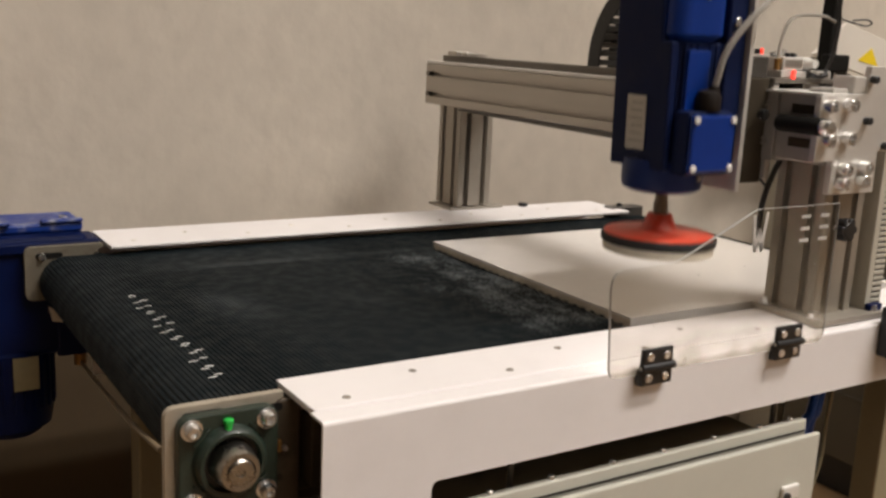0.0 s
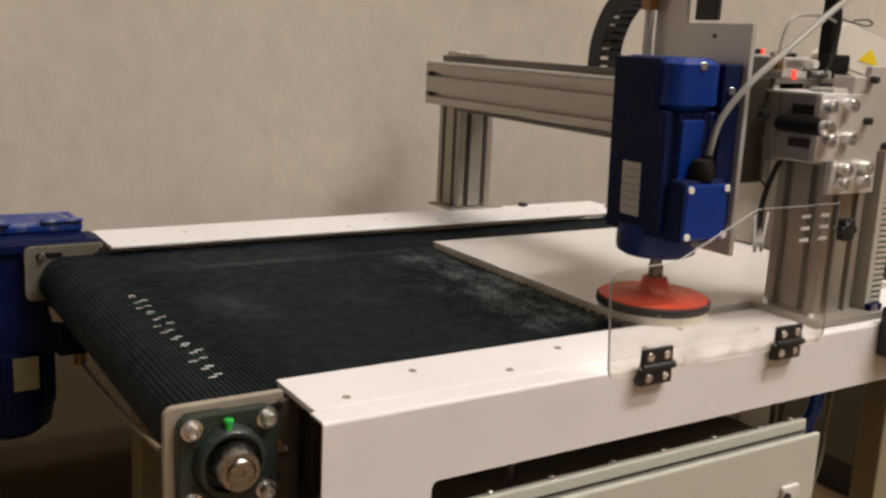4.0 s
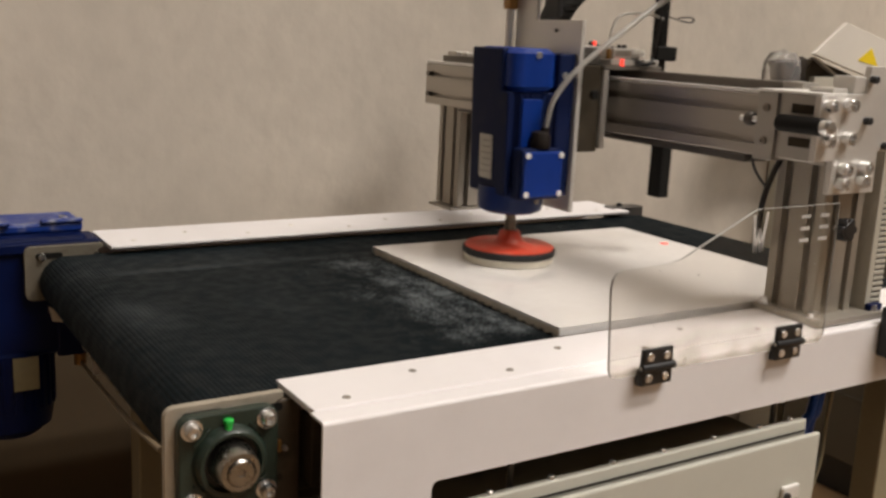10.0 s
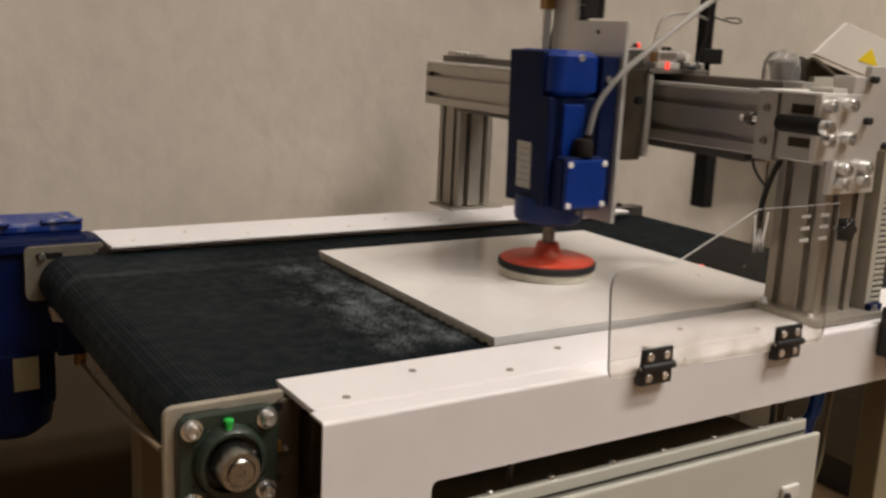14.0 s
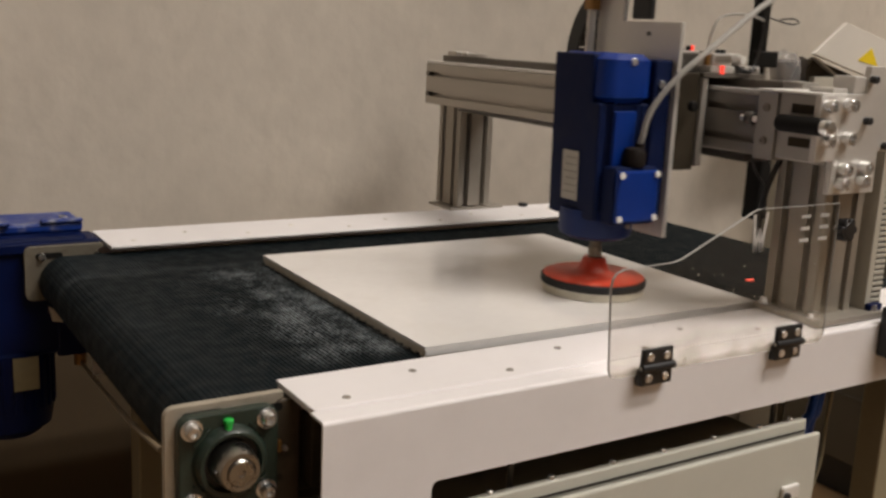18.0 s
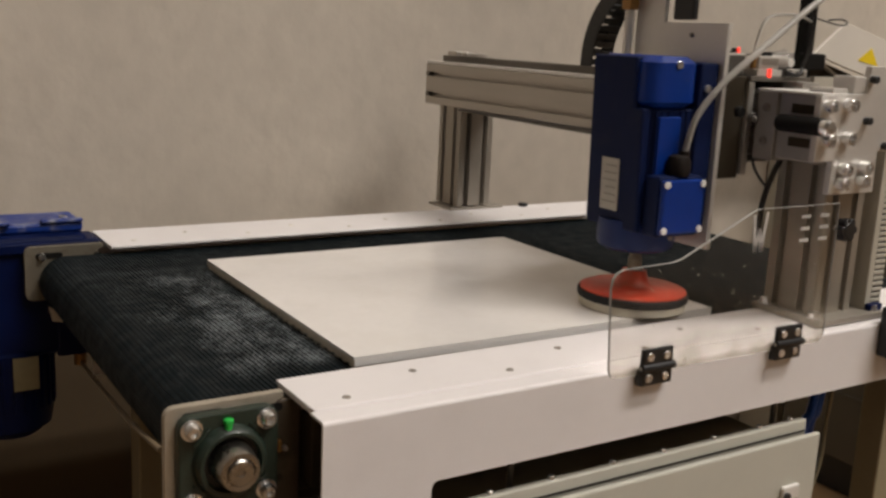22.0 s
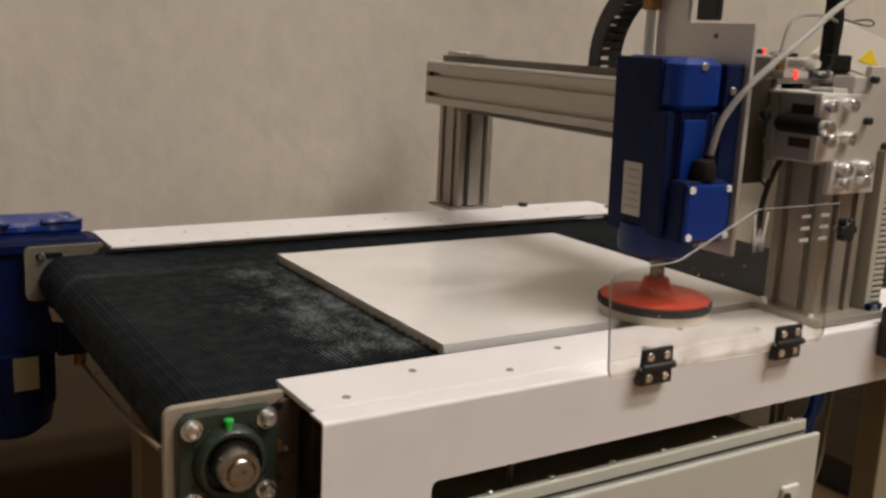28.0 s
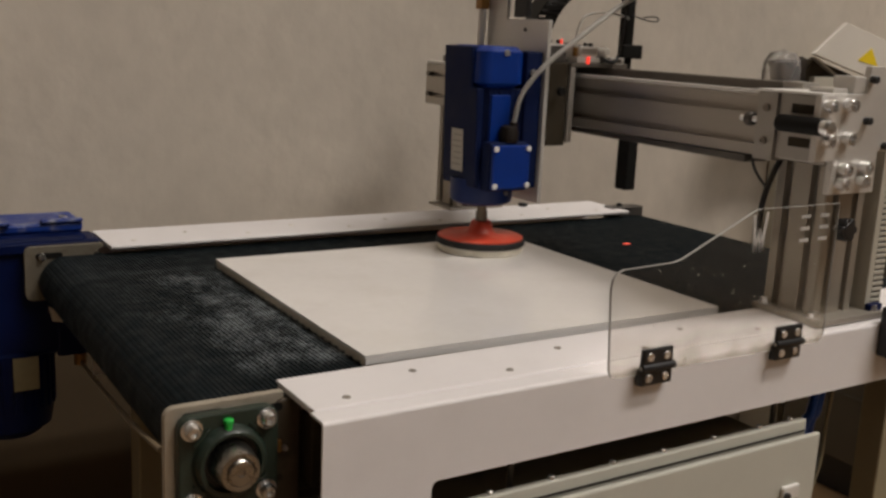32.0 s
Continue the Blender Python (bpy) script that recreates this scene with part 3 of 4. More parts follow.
lead = root("motor_cable", (-0.07, 0.80, 0.68), "dark cable sagging from the drive motor below the belt", "cable")
part("cable", pipe([(0.027, 0.0, -0.003), (0.017, -0.14, 0.015), (-0.008, -0.38, 0.059), (-0.038, -0.62, 0.115), (-0.062, -0.81, 0.165)], 0.0034), M_CABLEBROWN, lead, smooth=True)

# ---------------------------------------------------------------- gantry
gantry = root("gantry_frame", (0.84, 0.43, TOP), "portal frame of slotted aluminium extrusion bolted over the conveyor", "gantry")
GX, GY, GZ = 0.84, 0.43, TOP


def g_part(name, bm, material, label="", smooth=False, parent=None):
    bmesh.ops.translate(bm, vec=(-GX, -GY, -GZ), verts=bm.verts)
    return part(name, bm, material, parent or gantry, label, smooth)


def extrusion(w, h, wu, wv, length, axis, slot=0.005):
    bm = prism(profile_outline(w, h, wu, wv, slot), length, "xy")
    if axis == "y":
        bmesh.ops.rotate(bm, matrix=Matrix.Rotation(radians(-90), 3, "X"), verts=bm.verts)
    return bm


BX0, BX1, BZ0, BZ1 = 0.768, 0.858, 1.130, 1.220
BY0, BY1 = -0.098, 0.985
beam = g_part("beam", at(extrusion(0.090, 0.090, 2, 2, BY1 - BY0, "y"), (BX0 + BX1) / 2, BY0, (BZ0 + BZ1) / 2), M_ALU)
for cx, cy in ((0.836, -0.045), (0.830, 0.905)):
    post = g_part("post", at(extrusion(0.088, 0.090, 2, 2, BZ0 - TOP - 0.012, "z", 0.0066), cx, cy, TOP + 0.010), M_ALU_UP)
    g_part("cap_plate", box(cx - 0.045, cx + 0.045, cy - 0.045, cy + 0.045, BZ0 - 0.0019, BZ0 - 0.0002), M_ALU, parent=gantry)
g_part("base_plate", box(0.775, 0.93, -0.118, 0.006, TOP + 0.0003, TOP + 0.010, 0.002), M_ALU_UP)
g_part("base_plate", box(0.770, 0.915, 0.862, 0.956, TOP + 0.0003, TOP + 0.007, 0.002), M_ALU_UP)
for x, y in ((0.785, -0.098), (0.785, -0.01), (0.91, -0.105), (0.895, 0.935)):
    g_part("bolt", at(hex_bolt(0.0075, 0.008), x, y, TOP + (0.010 if y < 0.5 else 0.007)), M_STEEL, smooth=True)
# guide rail and rack along the beam's top
g_part("guide_rail", box(0.822, 0.846, 0.032, BY1 + 0.020, BZ1 + 0.0003, BZ1 + 0.019, 0.002), M_RAIL, "brownish steel guide rail")
g_part("end_cap", box(BX0 + 0.001, BX1 - 0.001, BY1 + 0.0002, BY1 + 0.0022, BZ0 + 0.001, BZ1 - 0.001), M_ALU)
for z in (BZ0 + 0.0225, BZ1 - 0.0225):
    g_part("cap_slot", box(BX0 - 0.0004, BX0 + 0.012, BY1 - 0.012, BY1 + 0.0001, z - 0.005, z + 0.005), M_RAIL)
g_part("lower_strip", prism([(0.05, 1.1165), (0.05, BZ0 - 0.0024), (0.855, BZ0 - 0.0024), (0.855, 1.1230)], 0.05, "yz"), M_DARKSTEEL, "dark steel strip under the beam").location.x += 0.775
# added pale strip draws the light line on the beam's upper front edge
g_part("edge_strip", box(BX0 + 0.0005, BX0 + 0.011, 0.002, BY1, BZ1 + 0.0003, BZ1 + 0.0062, 0.0008), M_BRIGHT, "bright strip for the highlight along the beam's top edge")
g_part("cable_tray", box(0.8465, 0.857, 0.032, BY1 - 0.03, BZ1 + 0.0003, BZ1 + 0.010, 0.001), M_ALU)
g_part("rail_stop", put(box(0.79, 0.845, 0.90, 0.935, BZ1 + 0.0203, BZ1 + 0.030, 0.002), box(0.79, 0.845, 0.855, 0.88, BZ1 + 0.0203, BZ1 + 0.028, 0.002)), M_ALU)
# end block with pockets on the beam's front face
endb = bmesh.new()
put(endb, box(0.742, 0.7678, -0.098, -0.032, 1.135, 1.2262, 0.0015))
g_part("end_block", endb, M_CORNER)
for z in (1.1605, 1.2065):
    g_part("pocket", box(0.7405, 0.7419, -0.090, -0.054, z - 0.0065, z + 0.0065), M_BEAM)
g_part("end_plate", box(0.737, 0.7677, -0.0316, 0.003, 1.130, 1.2262, 0.0012), M_CORNER)
for z in (1.157, 1.204):
    g_part("bolt", at(hex_bolt(0.0052, 0.004, "x"), 0.737, -0.014, z, 0, 180, 0), M_SCREW, smooth=True)
g_part("buffer", at(lathe([(0, 0), (0.0115, 0), (0.012, 0.004), (0.012, 0.072), (0, 0.072)], 24, "y"), 0.728, -0.046, 1.186), M_RUBBER, "black rubber travel buffer", True)
g_part("buffer_tip", at(lathe([(0, 0), (0.0105, 0), (0.0110, 0.010), (0.0085, 0.014), (0, 0.0145)], 20, "y"), 0.728, -0.118, 1.186), M_STEEL, "chrome buffer tip", True)
g_part("stop_screw", at(lathe([(0, 0), (0.0045, 0), (0.0045, 0.044), (0.003, 0.046), (0, 0.046)], 18, "y"), 0.752, 0.044, 1.1845), M_STEEL, "chrome stop screw", True)
g_part("stop_nut", at(lathe([(0, 0), (0.0085, 0), (0.0105, 0.003), (0.0105, 0.010), (0.0085, 0.013), (0, 0.013)], 18, "y"), 0.752, 0.033, 1.1845), M_DARKSTEEL, "dark stop nut", True)
# stepped corner plate that joins beam and post
corner = prism([(0.731, 1.138), (0.770, 1.138), (0.770, 1.091), (0.868, 1.091), (0.868, 1.150), (0.890, 1.150), (0.890, 1.270), (0.830, 1.268), (0.826, 1.231), (0.731, 1.2265)], 0.010, "xz", 0.001)
g_part("corner_plate", at(corner, 0, -0.1085, 0), M_PLATE, "bright milled corner plate")
for x, z in ((0.744, 1.213), (0.786, 1.215), (0.747, 1.167), (0.790, 1.169), (0.791, 1.126), (0.836, 1.128), (0.789, 1.107), (0.834, 1.109)):
    g_part("bolt", at(lathe([(0, 0), (0.0092, 0), (0.0092, 0.0132), (0.0088, 0.0137), (0.0046, 0.0137), (0.0044, 0.006), (0, 0.006)], 30, "y"),
                  x, -0.1085, z), M_STEEL, "bright cap screw")
for x, z in ((0.832, 1.2505), (0.830, 1.1935), (0.878, 1.158)):
    g_part("knob", at(disc(0.0055, 0.010, 14, "y"), x, -0.1085, z), M_BLACK, smooth=True)
g_part("end_cover", box(0.800, 0.826, -0.106, -0.070, 1.2307, 1.2540, 0.002), M_PLATE)
g_part("shim_block", box(0.765, 0.797, -0.100, -0.060, 1.2307, 1.2370, 0.0015), M_PLATE, "pale aluminium shim block")
g_part("rail_end", box(0.815, 0.850, -0.010, 0.028, 1.2307, 1.2400, 0.0015), M_CORNER)
# the same light line goes on here, put into the plate's bright colour
g_part("top_plate", box(0.733, 0.826, -0.108, 0.001, 1.2268, 1.2303, 0.0008), M_BRIGHT, "thin top plate, coloured bright for its lit edge")
# cable clip and loose wires below the beam
g_part("wire", pipe([(0.79, -0.005, 1.126), (0.783, -0.003, 1.112), (0.777, 0.0, 1.091), (0.772, 0.002, 1.07), (0.768, 0.004, 1.04), (0.769, 0.006, 1.009)], 0.0042), M_BLACK, "black wire", True)
g_part("wire", pipe([(0.769, 0.03, 1.125), (0.778, 0.03, 1.108), (0.791, 0.028, 1.092), (0.798, 0.02, 1.081)], 0.0022), M_CHAIN, "thin black wire", True)

# slotted wiring duct standing behind the post
duct = root("wiring_duct", (0.926, -0.06, TOP), "grey slotted plastic wiring duct, standing upright", "wiring duct")
part("channel", put(box(-0.025, 0.013, 0.004, 0.008, 0.0, 0.275), box(-0.012, 0.013, -0.0375, -0.0365, 0.0, 0.275)), M_GROOVE, duct)
part("side_wall", box(-0.0255, -0.0125, -0.0398, 0.0, 0.0, 0.275, 0.0008, 1), M_DUCT, duct)
for k in range(32):
    part("tooth", box(-0.0123, 0.0125, -0.0395, 0.0, 0.003 + 0.0085 * k, 0.0080 + 0.0085 * k, 0.0006, 1), M_DUCT, duct)
part("foot", box(-0.026, 0.004, -0.050, -0.040, 0.0, 0.020, 0.002), M_DRIVE, duct, "dark blue plastic foot")

# ---------------------------------------------------------------- hinged clear guard
GP = -0.1395
guard = root("hinged_guard", (0.40, GP, TOP), "clear acrylic guard hinged to the white side cover", "guard")
outline = [(0.3771, 0.8905), (0.369, 0.893), (0.3655, 0.9), (0.358, 1.0038), (0.3605, 1.0149), (0.366, 1.0215), (0.3761, 1.0245), (0.4547, 1.027), (0.4688, 1.0301), (0.5877, 1.0819), (0.5978, 1.085), (0.757, 1.085), (0.7571, 0.9), (0.747, 0.8904)]
gp = part("panel", at(prism([(x - 0.40, z - TOP) for x, z in outline], 0.004, "xz"), 0, 0, 0), M_ACRYL, guard, "clear acrylic panel with polished edge")
gp.visible_shadow = False
gp.data.materials.append(M_EDGE)
for poly in gp.data.polygons:
    poly.material_index = 0 if abs(poly.normal.y) > 0.9 else 1
for x0, z0, x1, z1, w in ((0.5885, 1.079, 0.5945, 1.030, 0.005), (0.5945, 1.030, 0.6005, 1.060, 0.005), (0.6005, 1.060, 0.6065, 1.030, 0.005), (0.6065, 1.030, 0.6125, 1.081, 0.005)):
    a = math.degrees(math.atan2(x1 - x0, z1 - z0))
    ln = math.hypot(x1 - x0, z1 - z0)
    part("frosted_bar", box(-w / 2, w / 2, -0.0006, 0, -ln / 2, ln / 2), M_FROST, guard).matrix_basis = pose((x0 + x1) / 2 - 0.40, -0.0002, (z0 + z1) / 2 - TOP, 0, a, 0)
for cx in (0.689, 0.727):
    for dz in (-0.016, 0.0, 0.016):
        part("frosted_bar", box(-0.009, 0.009, -0.0006, 0, -0.0024, 0.0024, 0.0002, 1), M_FROST, guard).matrix_basis = pose(cx - 0.40, -0.0002, 1.055 + dz - TOP, 0, 0, 0)
fleck_rng = random.Random(11)
for k in range(34):
    r = fleck_rng.uniform(0.0005, 0.0012)
    part("dust_fleck", at(disc(r, 0.0005, 7, "y"), fleck_rng.uniform(0.0, 0.32), -0.0002, fleck_rng.uniform(0.02, 0.12)), M_FLECK, guard)
for hx in (0.436, 0.677):
    h = root("hinge", (hx, -0.1345, 0.900), "black plastic hinge with four steel screws", "hinge", "guard hinges")
    part("lower_leaf", box(-0.0245, 0.0270, -0.0115, 0.0, -0.0235, -0.003, 0.002), M_BLACK, h)
    part("upper_leaf", box(-0.0235, 0.0260, -0.0118, -0.0053, 0.002, 0.0235, 0.002), M_BLACK, h)
    part("barrel", at(disc(0.0052, 0.054, 18, "x"), -0.0245, -0.0105, -0.0005), M_BLACK, h, smooth=True)
    part("pin", at(disc(0.0022, 0.057, 10, "x"), -0.026, -0.0105, -0.0005), M_SHAFT, h, smooth=True)
    for u in (-0.0125, 0.0145):
        for v, yy in ((-0.0135, -0.0115), (0.0135, -0.0118)):
            part("screw", at(lathe([(0, 0), (0.0055, 0), (0.0055, 0.0014), (0.0048, 0.002), (0.0028, 0.002), (0.0024, 0.0006), (0, 0.0006)], 16, "y"), u, yy, v), M_STEEL, h, smooth=True)
knob = root("star_knob", (0.814, -0.092, 1.040), "black plastic star knob on the post", "knob")
part("grip", at(disc(0.0125, 0.016, 20, "y"), 0, -0.012, 0), M_BLACK, knob, smooth=True)
for k in range(6):
    part("lobe", at(disc(0.0065, 0.014, 12, "y"), 0.011 * math.cos(k * 1.047), -0.013, 0.011 * math.sin(k * 1.047)), M_BLACK, knob, smooth=True)
part("stem", at(disc(0.004, 0.016, 10, "y"), 0, 0.0, 0), M_STEEL, knob, smooth=True)

# ---------------------------------------------------------------- electrical cabinet under the cover
cabx = root("electrical_cabinet", (0.45, 0.0, 0.36), "light grey steel electrical cabinet under the conveyor", "cabinet")
part("body", box(-0.33, 0.310, -0.1115, 0.62, 0.0, 0.365, 0.004), M_OLIVE, cabx, "dull olive grey cabinet body")
part("rim", box(-0.335, 0.318, -0.1235, -0.112, 0.0, 0.4065, 0.002), M_GREYBOX, cabx)
door = part("door", box(-0.338, 0.332, -0.1395, -0.1315, -0.01, 0.3895, 0.003), M_GREYBOX, cabx)
part("lock", box(0.256, 0.291, -0.1465, -0.1397, 0.300, 0.322, 0.003), M_BRIGHT, door, "pale cabinet lock")
part("lock_insert", at(disc(0.006, 0.004, 14, "y"), 0.263, -0.1466, 0.308), M_BLACK, door, smooth=True)
part("gasket", box(-0.330, 0.314, -0.1243, -0.1237, 0.3880, 0.3915), M_DARKSTEEL, cabx, "dark rubber gasket")
part("sealing_lip", box(-0.33, 0.325, -0.1313, -0.1237, 0.02, 0.380), M_BLACK, cabx)
for u in (-0.232, -0.142, -0.045, 0.042, 0.135, 0.225, 0.29):
    part("rivet", at(disc(0.0042, 0.0045, 12), u, -0.1165, 0.4066), M_STEEL, cabx, smooth=True)
for u in (-0.188, 0.278):
    part("hanger_rod", at(disc(0.004, 0.165, 12), u, -0.095, 0.365), M_DARKSTEEL, cabx, smooth=True)
    part("hanger_nut", at(disc(0.009, 0.007, 6), u, -0.095, 0.3652), M_STEEL, cabx)
bl = root("blue_hose", (0.900, 0.0, 0.36), "blue hoses running down beside the cabinet", "hose")
part("hose", pipe([(0.075, 0.02, 0.45), (0.065, 0.0, 0.40), (0.045, -0.01, 0.35), (0.03, -0.01, 0.30), (0.03, -0.02, 0.0)], 0.008), M_CABLE_BLUE, bl, smooth=True)
part("hose", pipe([(0.062, 0.01, 0.45), (0.052, 0.0, 0.40), (0.032, -0.01, 0.35), (0.014, -0.01, 0.30), (0.014, 0.0, 0.0)], 0.008), M_CABLE_BLUE, bl, smooth=True)
yc = root("loose_cable", (0.93, -0.02, 0.36), "thin yellowish cable hanging under the cover", "cable")
part("cable", pipe([(0.035, 0.0, 0.45), (0.035, 0.0, 0.38), (0.03, -0.0, 0.33), (0.015, -0.01, 0.27), (-0.02, -0.02, 0.20), (-0.05, -0.02, 0.0)], 0.0035), M_CABLE, yc, smooth=True)

# ---------------------------------------------------------------- control desk behind the gantry
desk = root("control_cabinet", (2.10, 0.943, 0.0), "pale grey control cabinet with a sloping hood and a warning sign", "cabinet")
part("body", box(0.06, 0.60, 0.06, 0.212, 0.0, 1.15, 0.006), M_GREYBOX, desk)
hood = prism([(-0.054, 1.281), (0.081, 1.376), (0.596, 1.260), (0.596, 1.123), (0.225, 1.216)], 0.012, "xz", 0.002)
part("hood", at(hood, 0, 0.0, 0), M_HOOD, desk, "pale sloping hood")
part("warning_sign", at(prism([(-0.050, -0.012), (0.050, -0.028), (0.010, 0.026)], 0.001, "xz"), 0.200, -0.0015, 1.280), M_YELLOW, desk, "yellow triangular warning sign")
part("hood_arm", at(prism([(-0.13, 1.185), (-0.045, 1.272), (-0.025, 1.265), (-0.025, 1.185)], 0.03, "xz", 0.002), 0, 0.04, 0), M_DARKSTEEL, desk, "dark steel hood arm")
part("hood_arm", box(0.02, 0.215, 0.03, 0.06, 1.165, 1.20, 0.002), M_DARKSTEEL, desk)
# dark sheet in place of the shade under the hood
part("recess", at(prism([(0.01, 1.268), (0.232, 1.214), (0.239, 1.184), (-0.022, 1.181), (-0.028, 1.211)], 0.02, "xz", 0.001), 0, 0.046, 0), M_BEAM, desk, "dark sheet for the shade under the open hood")
part("strut", at(prism([(-0.018, 1.272), (0.0, 1.273), (0.13, 1.211), (0.109, 1.211)], 0.012, "xz", 0.001), 0, 0.030, 0), M_CORNER, desk)
part("hood_rail", box(-0.024, 0.24, 0.01, 0.028, 1.185, 1.215, 0.002), M_DUCT, desk)
lampd = root("beacon", (1.972, 0.990, 1.160), "clear glass dome lamp on a dark socket", "lamp")
part("dome", at(lathe([(0.053, 0.0), (0.055, 0.025), (0.051, 0.055), (0.036, 0.080), (0.0, 0.090)], 30), 0, 0, 0.04), M_DOME, lampd, smooth=True)
part("reflector", at(lathe([(0, 0.0), (0.018, 0.0), (0.030, 0.052), (0.0, 0.056)], 20), 0, 0, 0.04), M_SHAFT, lampd, "turned metal lamp insert", smooth=True)
part("socket", at(disc(0.047, 0.04, 28), 0, 0, 0), M_BLACK, lampd, smooth=True)
part("bracket", box(-0.02, 0.335, 0.0, 0.03, -0.02, -0.0005, 0.003), M_DARKSTEEL, lampd)

# outfeed side: dark post and white boxes beyond the portal
bar = root("black_post", (0.853, -0.152, 0.80), "black plastic post fixed to the white side cover", "post")
part("bar", box(0.038, 0.095, -0.012, 0.017, 0.050, 0.125, 0.003), M_BLACK, bar)
lowc = root("base_cabinet", (2.08, 0.30, 0.0), "dull grey machine base cabinet on a black plinth", "cabinet")
part("body", box(0.0, 0.6, -0.75, 0.62, 0.105, 0.75, 0.006), M_BASE, lowc)
part("drawer_rail", box(-0.006, 0.0, -0.74, 0.61, 0.30, 0.312, 0.002), M_BASE, lowc)
part("plinth", box(0.02, 0.58, -0.73, 0.60, 0.0, 0.1045), M_BLACK, lowc)

# ---------------------------------------------------------------- slab on the belt
TY0, TY1, TL, TX0 = 0.036, 0.589, 0.600, -0.0137
slab = root("ceramic_slab", (0.571, 0.0, BELT), "pale polished square stoneware slab lying on the belt", "tile")
part("body", box(TX0, TX0 + TL, TY0, TY1, 0.0039, 0.0115, 0.0006, 1), M_TILEBODY, slab, "brown unglazed stoneware body")
# added strip brightens the near side only: the light there is in its colour
part("ground_edge", box(TX0 + 0.0006, TX0 + TL - 0.0006, TY0 - 0.0010, TY0 - 0.0003, 0.0041, 0.0113), M_TILE, slab, "near edge strip, coloured pale for the light on it")
part("polished_face", box(TX0 - 0.0002, TX0 + TL + 0.0002, TY0 - 0.0002, TY1 + 0.0002, 0.0116, 0.0154), M_TILE, slab, "pale polished face")
for k in range(26):
    y = TY0 + 0.010 + k * (TY1 - TY0 - 0.020) / 25
    part("back_rib", box(TX0 + 0.001, TX0 + TL - 0.001, y - 0.0062, y + 0.0062, 0.0, 0.0038, 0.0008, 1), M_TILEBODY, slab)

# ---------------------------------------------------------------- sanding head: the motor unit, which rides up and down
AX = 0.61
motor = root("polishing_motor", (AX, 0.0, 0.896), "blue electric polishing motor with a red and black felt disc", "motor")
mz = lambda z: z - 0.896


def rprism(hx, hy, r, z0, z1, bev=0.003, ox=0.0, oy=0.0):
    bm = bmesh.new()
    rings = []
    for z, k in ((z0, bev), (z0 + bev, 0), (z1 - bev, 0), (z1, bev)):
        rings.append([bm.verts.new((u + ox, v + oy, mz(z))) for u, v in rounded(hx - k, hy - k, r, 7)])
    for a, b in zip(rings, rings[1:]):
        n = len(a)
        for k in range(n):
            bm.faces.new((a[k], a[(k + 1) % n], b[(k + 1) % n], b[k]))
    bm.faces.new(rings[0][::-1])
    bm.faces.new(rings[-1])
    return bm


part("felt_pad", lathe([(0, 0.0032), (0.077, 0.0032), (0.079, 0.005), (0.079, 0.0160), (0, 0.0160)], 64), M_FELT, motor, "cream felt polishing pad", smooth=True)
part("foam_ring", lathe([(0, 0.0162), (0.0805, 0.0162), (0.082, 0.0180), (0.082, 0.0262), (0.080, 0.0280), (0, 0.0280)], 64), M_FOAM, motor, "black foam rubber layer", smooth=True)
part("backing_disc", lathe([(0, 0.0282), (0.0785, 0.0282), (0.0785, 0.0300), (0.075, 0.0315), (0.034, 0.0335), (0.026, 0.037), (0.021, 0.046), (0.018, 0.056), (0.0160, 0.058), (0, 0.058)], 64),
     M_RED, motor, "red plastic backing disc with a cone hub", smooth=True)
part("spindle", lathe([(0, 0.058), (0.0105, 0.058), (0.0105, 0.075), (0.009, 0.076), (0.009, 0.102), (0, 0.102)], 24), M_SPINDLE, motor, "worn steel spindle", smooth=True)
# housing, shield and box take the darker blues, shade painted in; cowl and lid the lit one
part("end_bell", at(lathe([(0, mz(0.988)), (0.046, mz(0.988)), (0.055, mz(0.993)), (0.057, mz(1.0)), (0.057, mz(1.034)), (0, mz(1.034))], 48), -0.004, 0, 0), M_BLUEHALFSHADED, motor, smooth=True)
part("stator_housing", rprism(0.047, 0.055, 0.020, 1.0335, 1.197), M_BLUESHADED, motor, smooth=True)
for k in range(7):
    x = -0.036 + 0.0115 * k
    if k == 3:
        continue
    part("cooling_fin", box(x - 0.0016, x + 0.0016, -0.0570, -0.0545, mz(1.04), mz(1.195), 0.0006, 1), M_BLUESHADED, motor)
part("terminal_base", box(-0.034, 0.007, -0.061, -0.0545, mz(1.06), mz(1.186), 0.002), M_BLUE, motor)
part("fan_cowl", rprism(0.046, 0.062, 0.022, 1.1972, 1.269, bev=0.009, ox=-0.009), M_BLUE, motor, smooth=True)
part("side_shield", prism([(-0.053, mz(1.022)), (0.056, mz(1.022)), (0.056, mz(1.267)), (-0.034, mz(1.267)), (-0.034, mz(1.197)), (-0.053, mz(1.197))], 0.010, "yz", 0.003), M_BLUESHADED, motor, "flat blue side shield, coloured dark for its shaded side")
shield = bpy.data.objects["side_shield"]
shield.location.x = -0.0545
jb = part("junction_box", box(-0.046, 0.037, -0.083, -0.0545, mz(1.020), mz(1.106), 0.004), M_BLUESHADED, motor)
part("box_lid", box(-0.0450, 0.0345, -0.0915, -0.0832, mz(1.025), mz(1.102), 0.0035), M_BLUE, jb, "blue junction box lid in the lit copy of the paint")
for u in (-0.0395, 0.029):
    for v in (1.0315, 1.096):
        part("lid_screw", at(disc(0.0050, 0.003, 16, "y"), u, -0.0915, mz(v)), M_BRIGHT, jb, smooth=True)
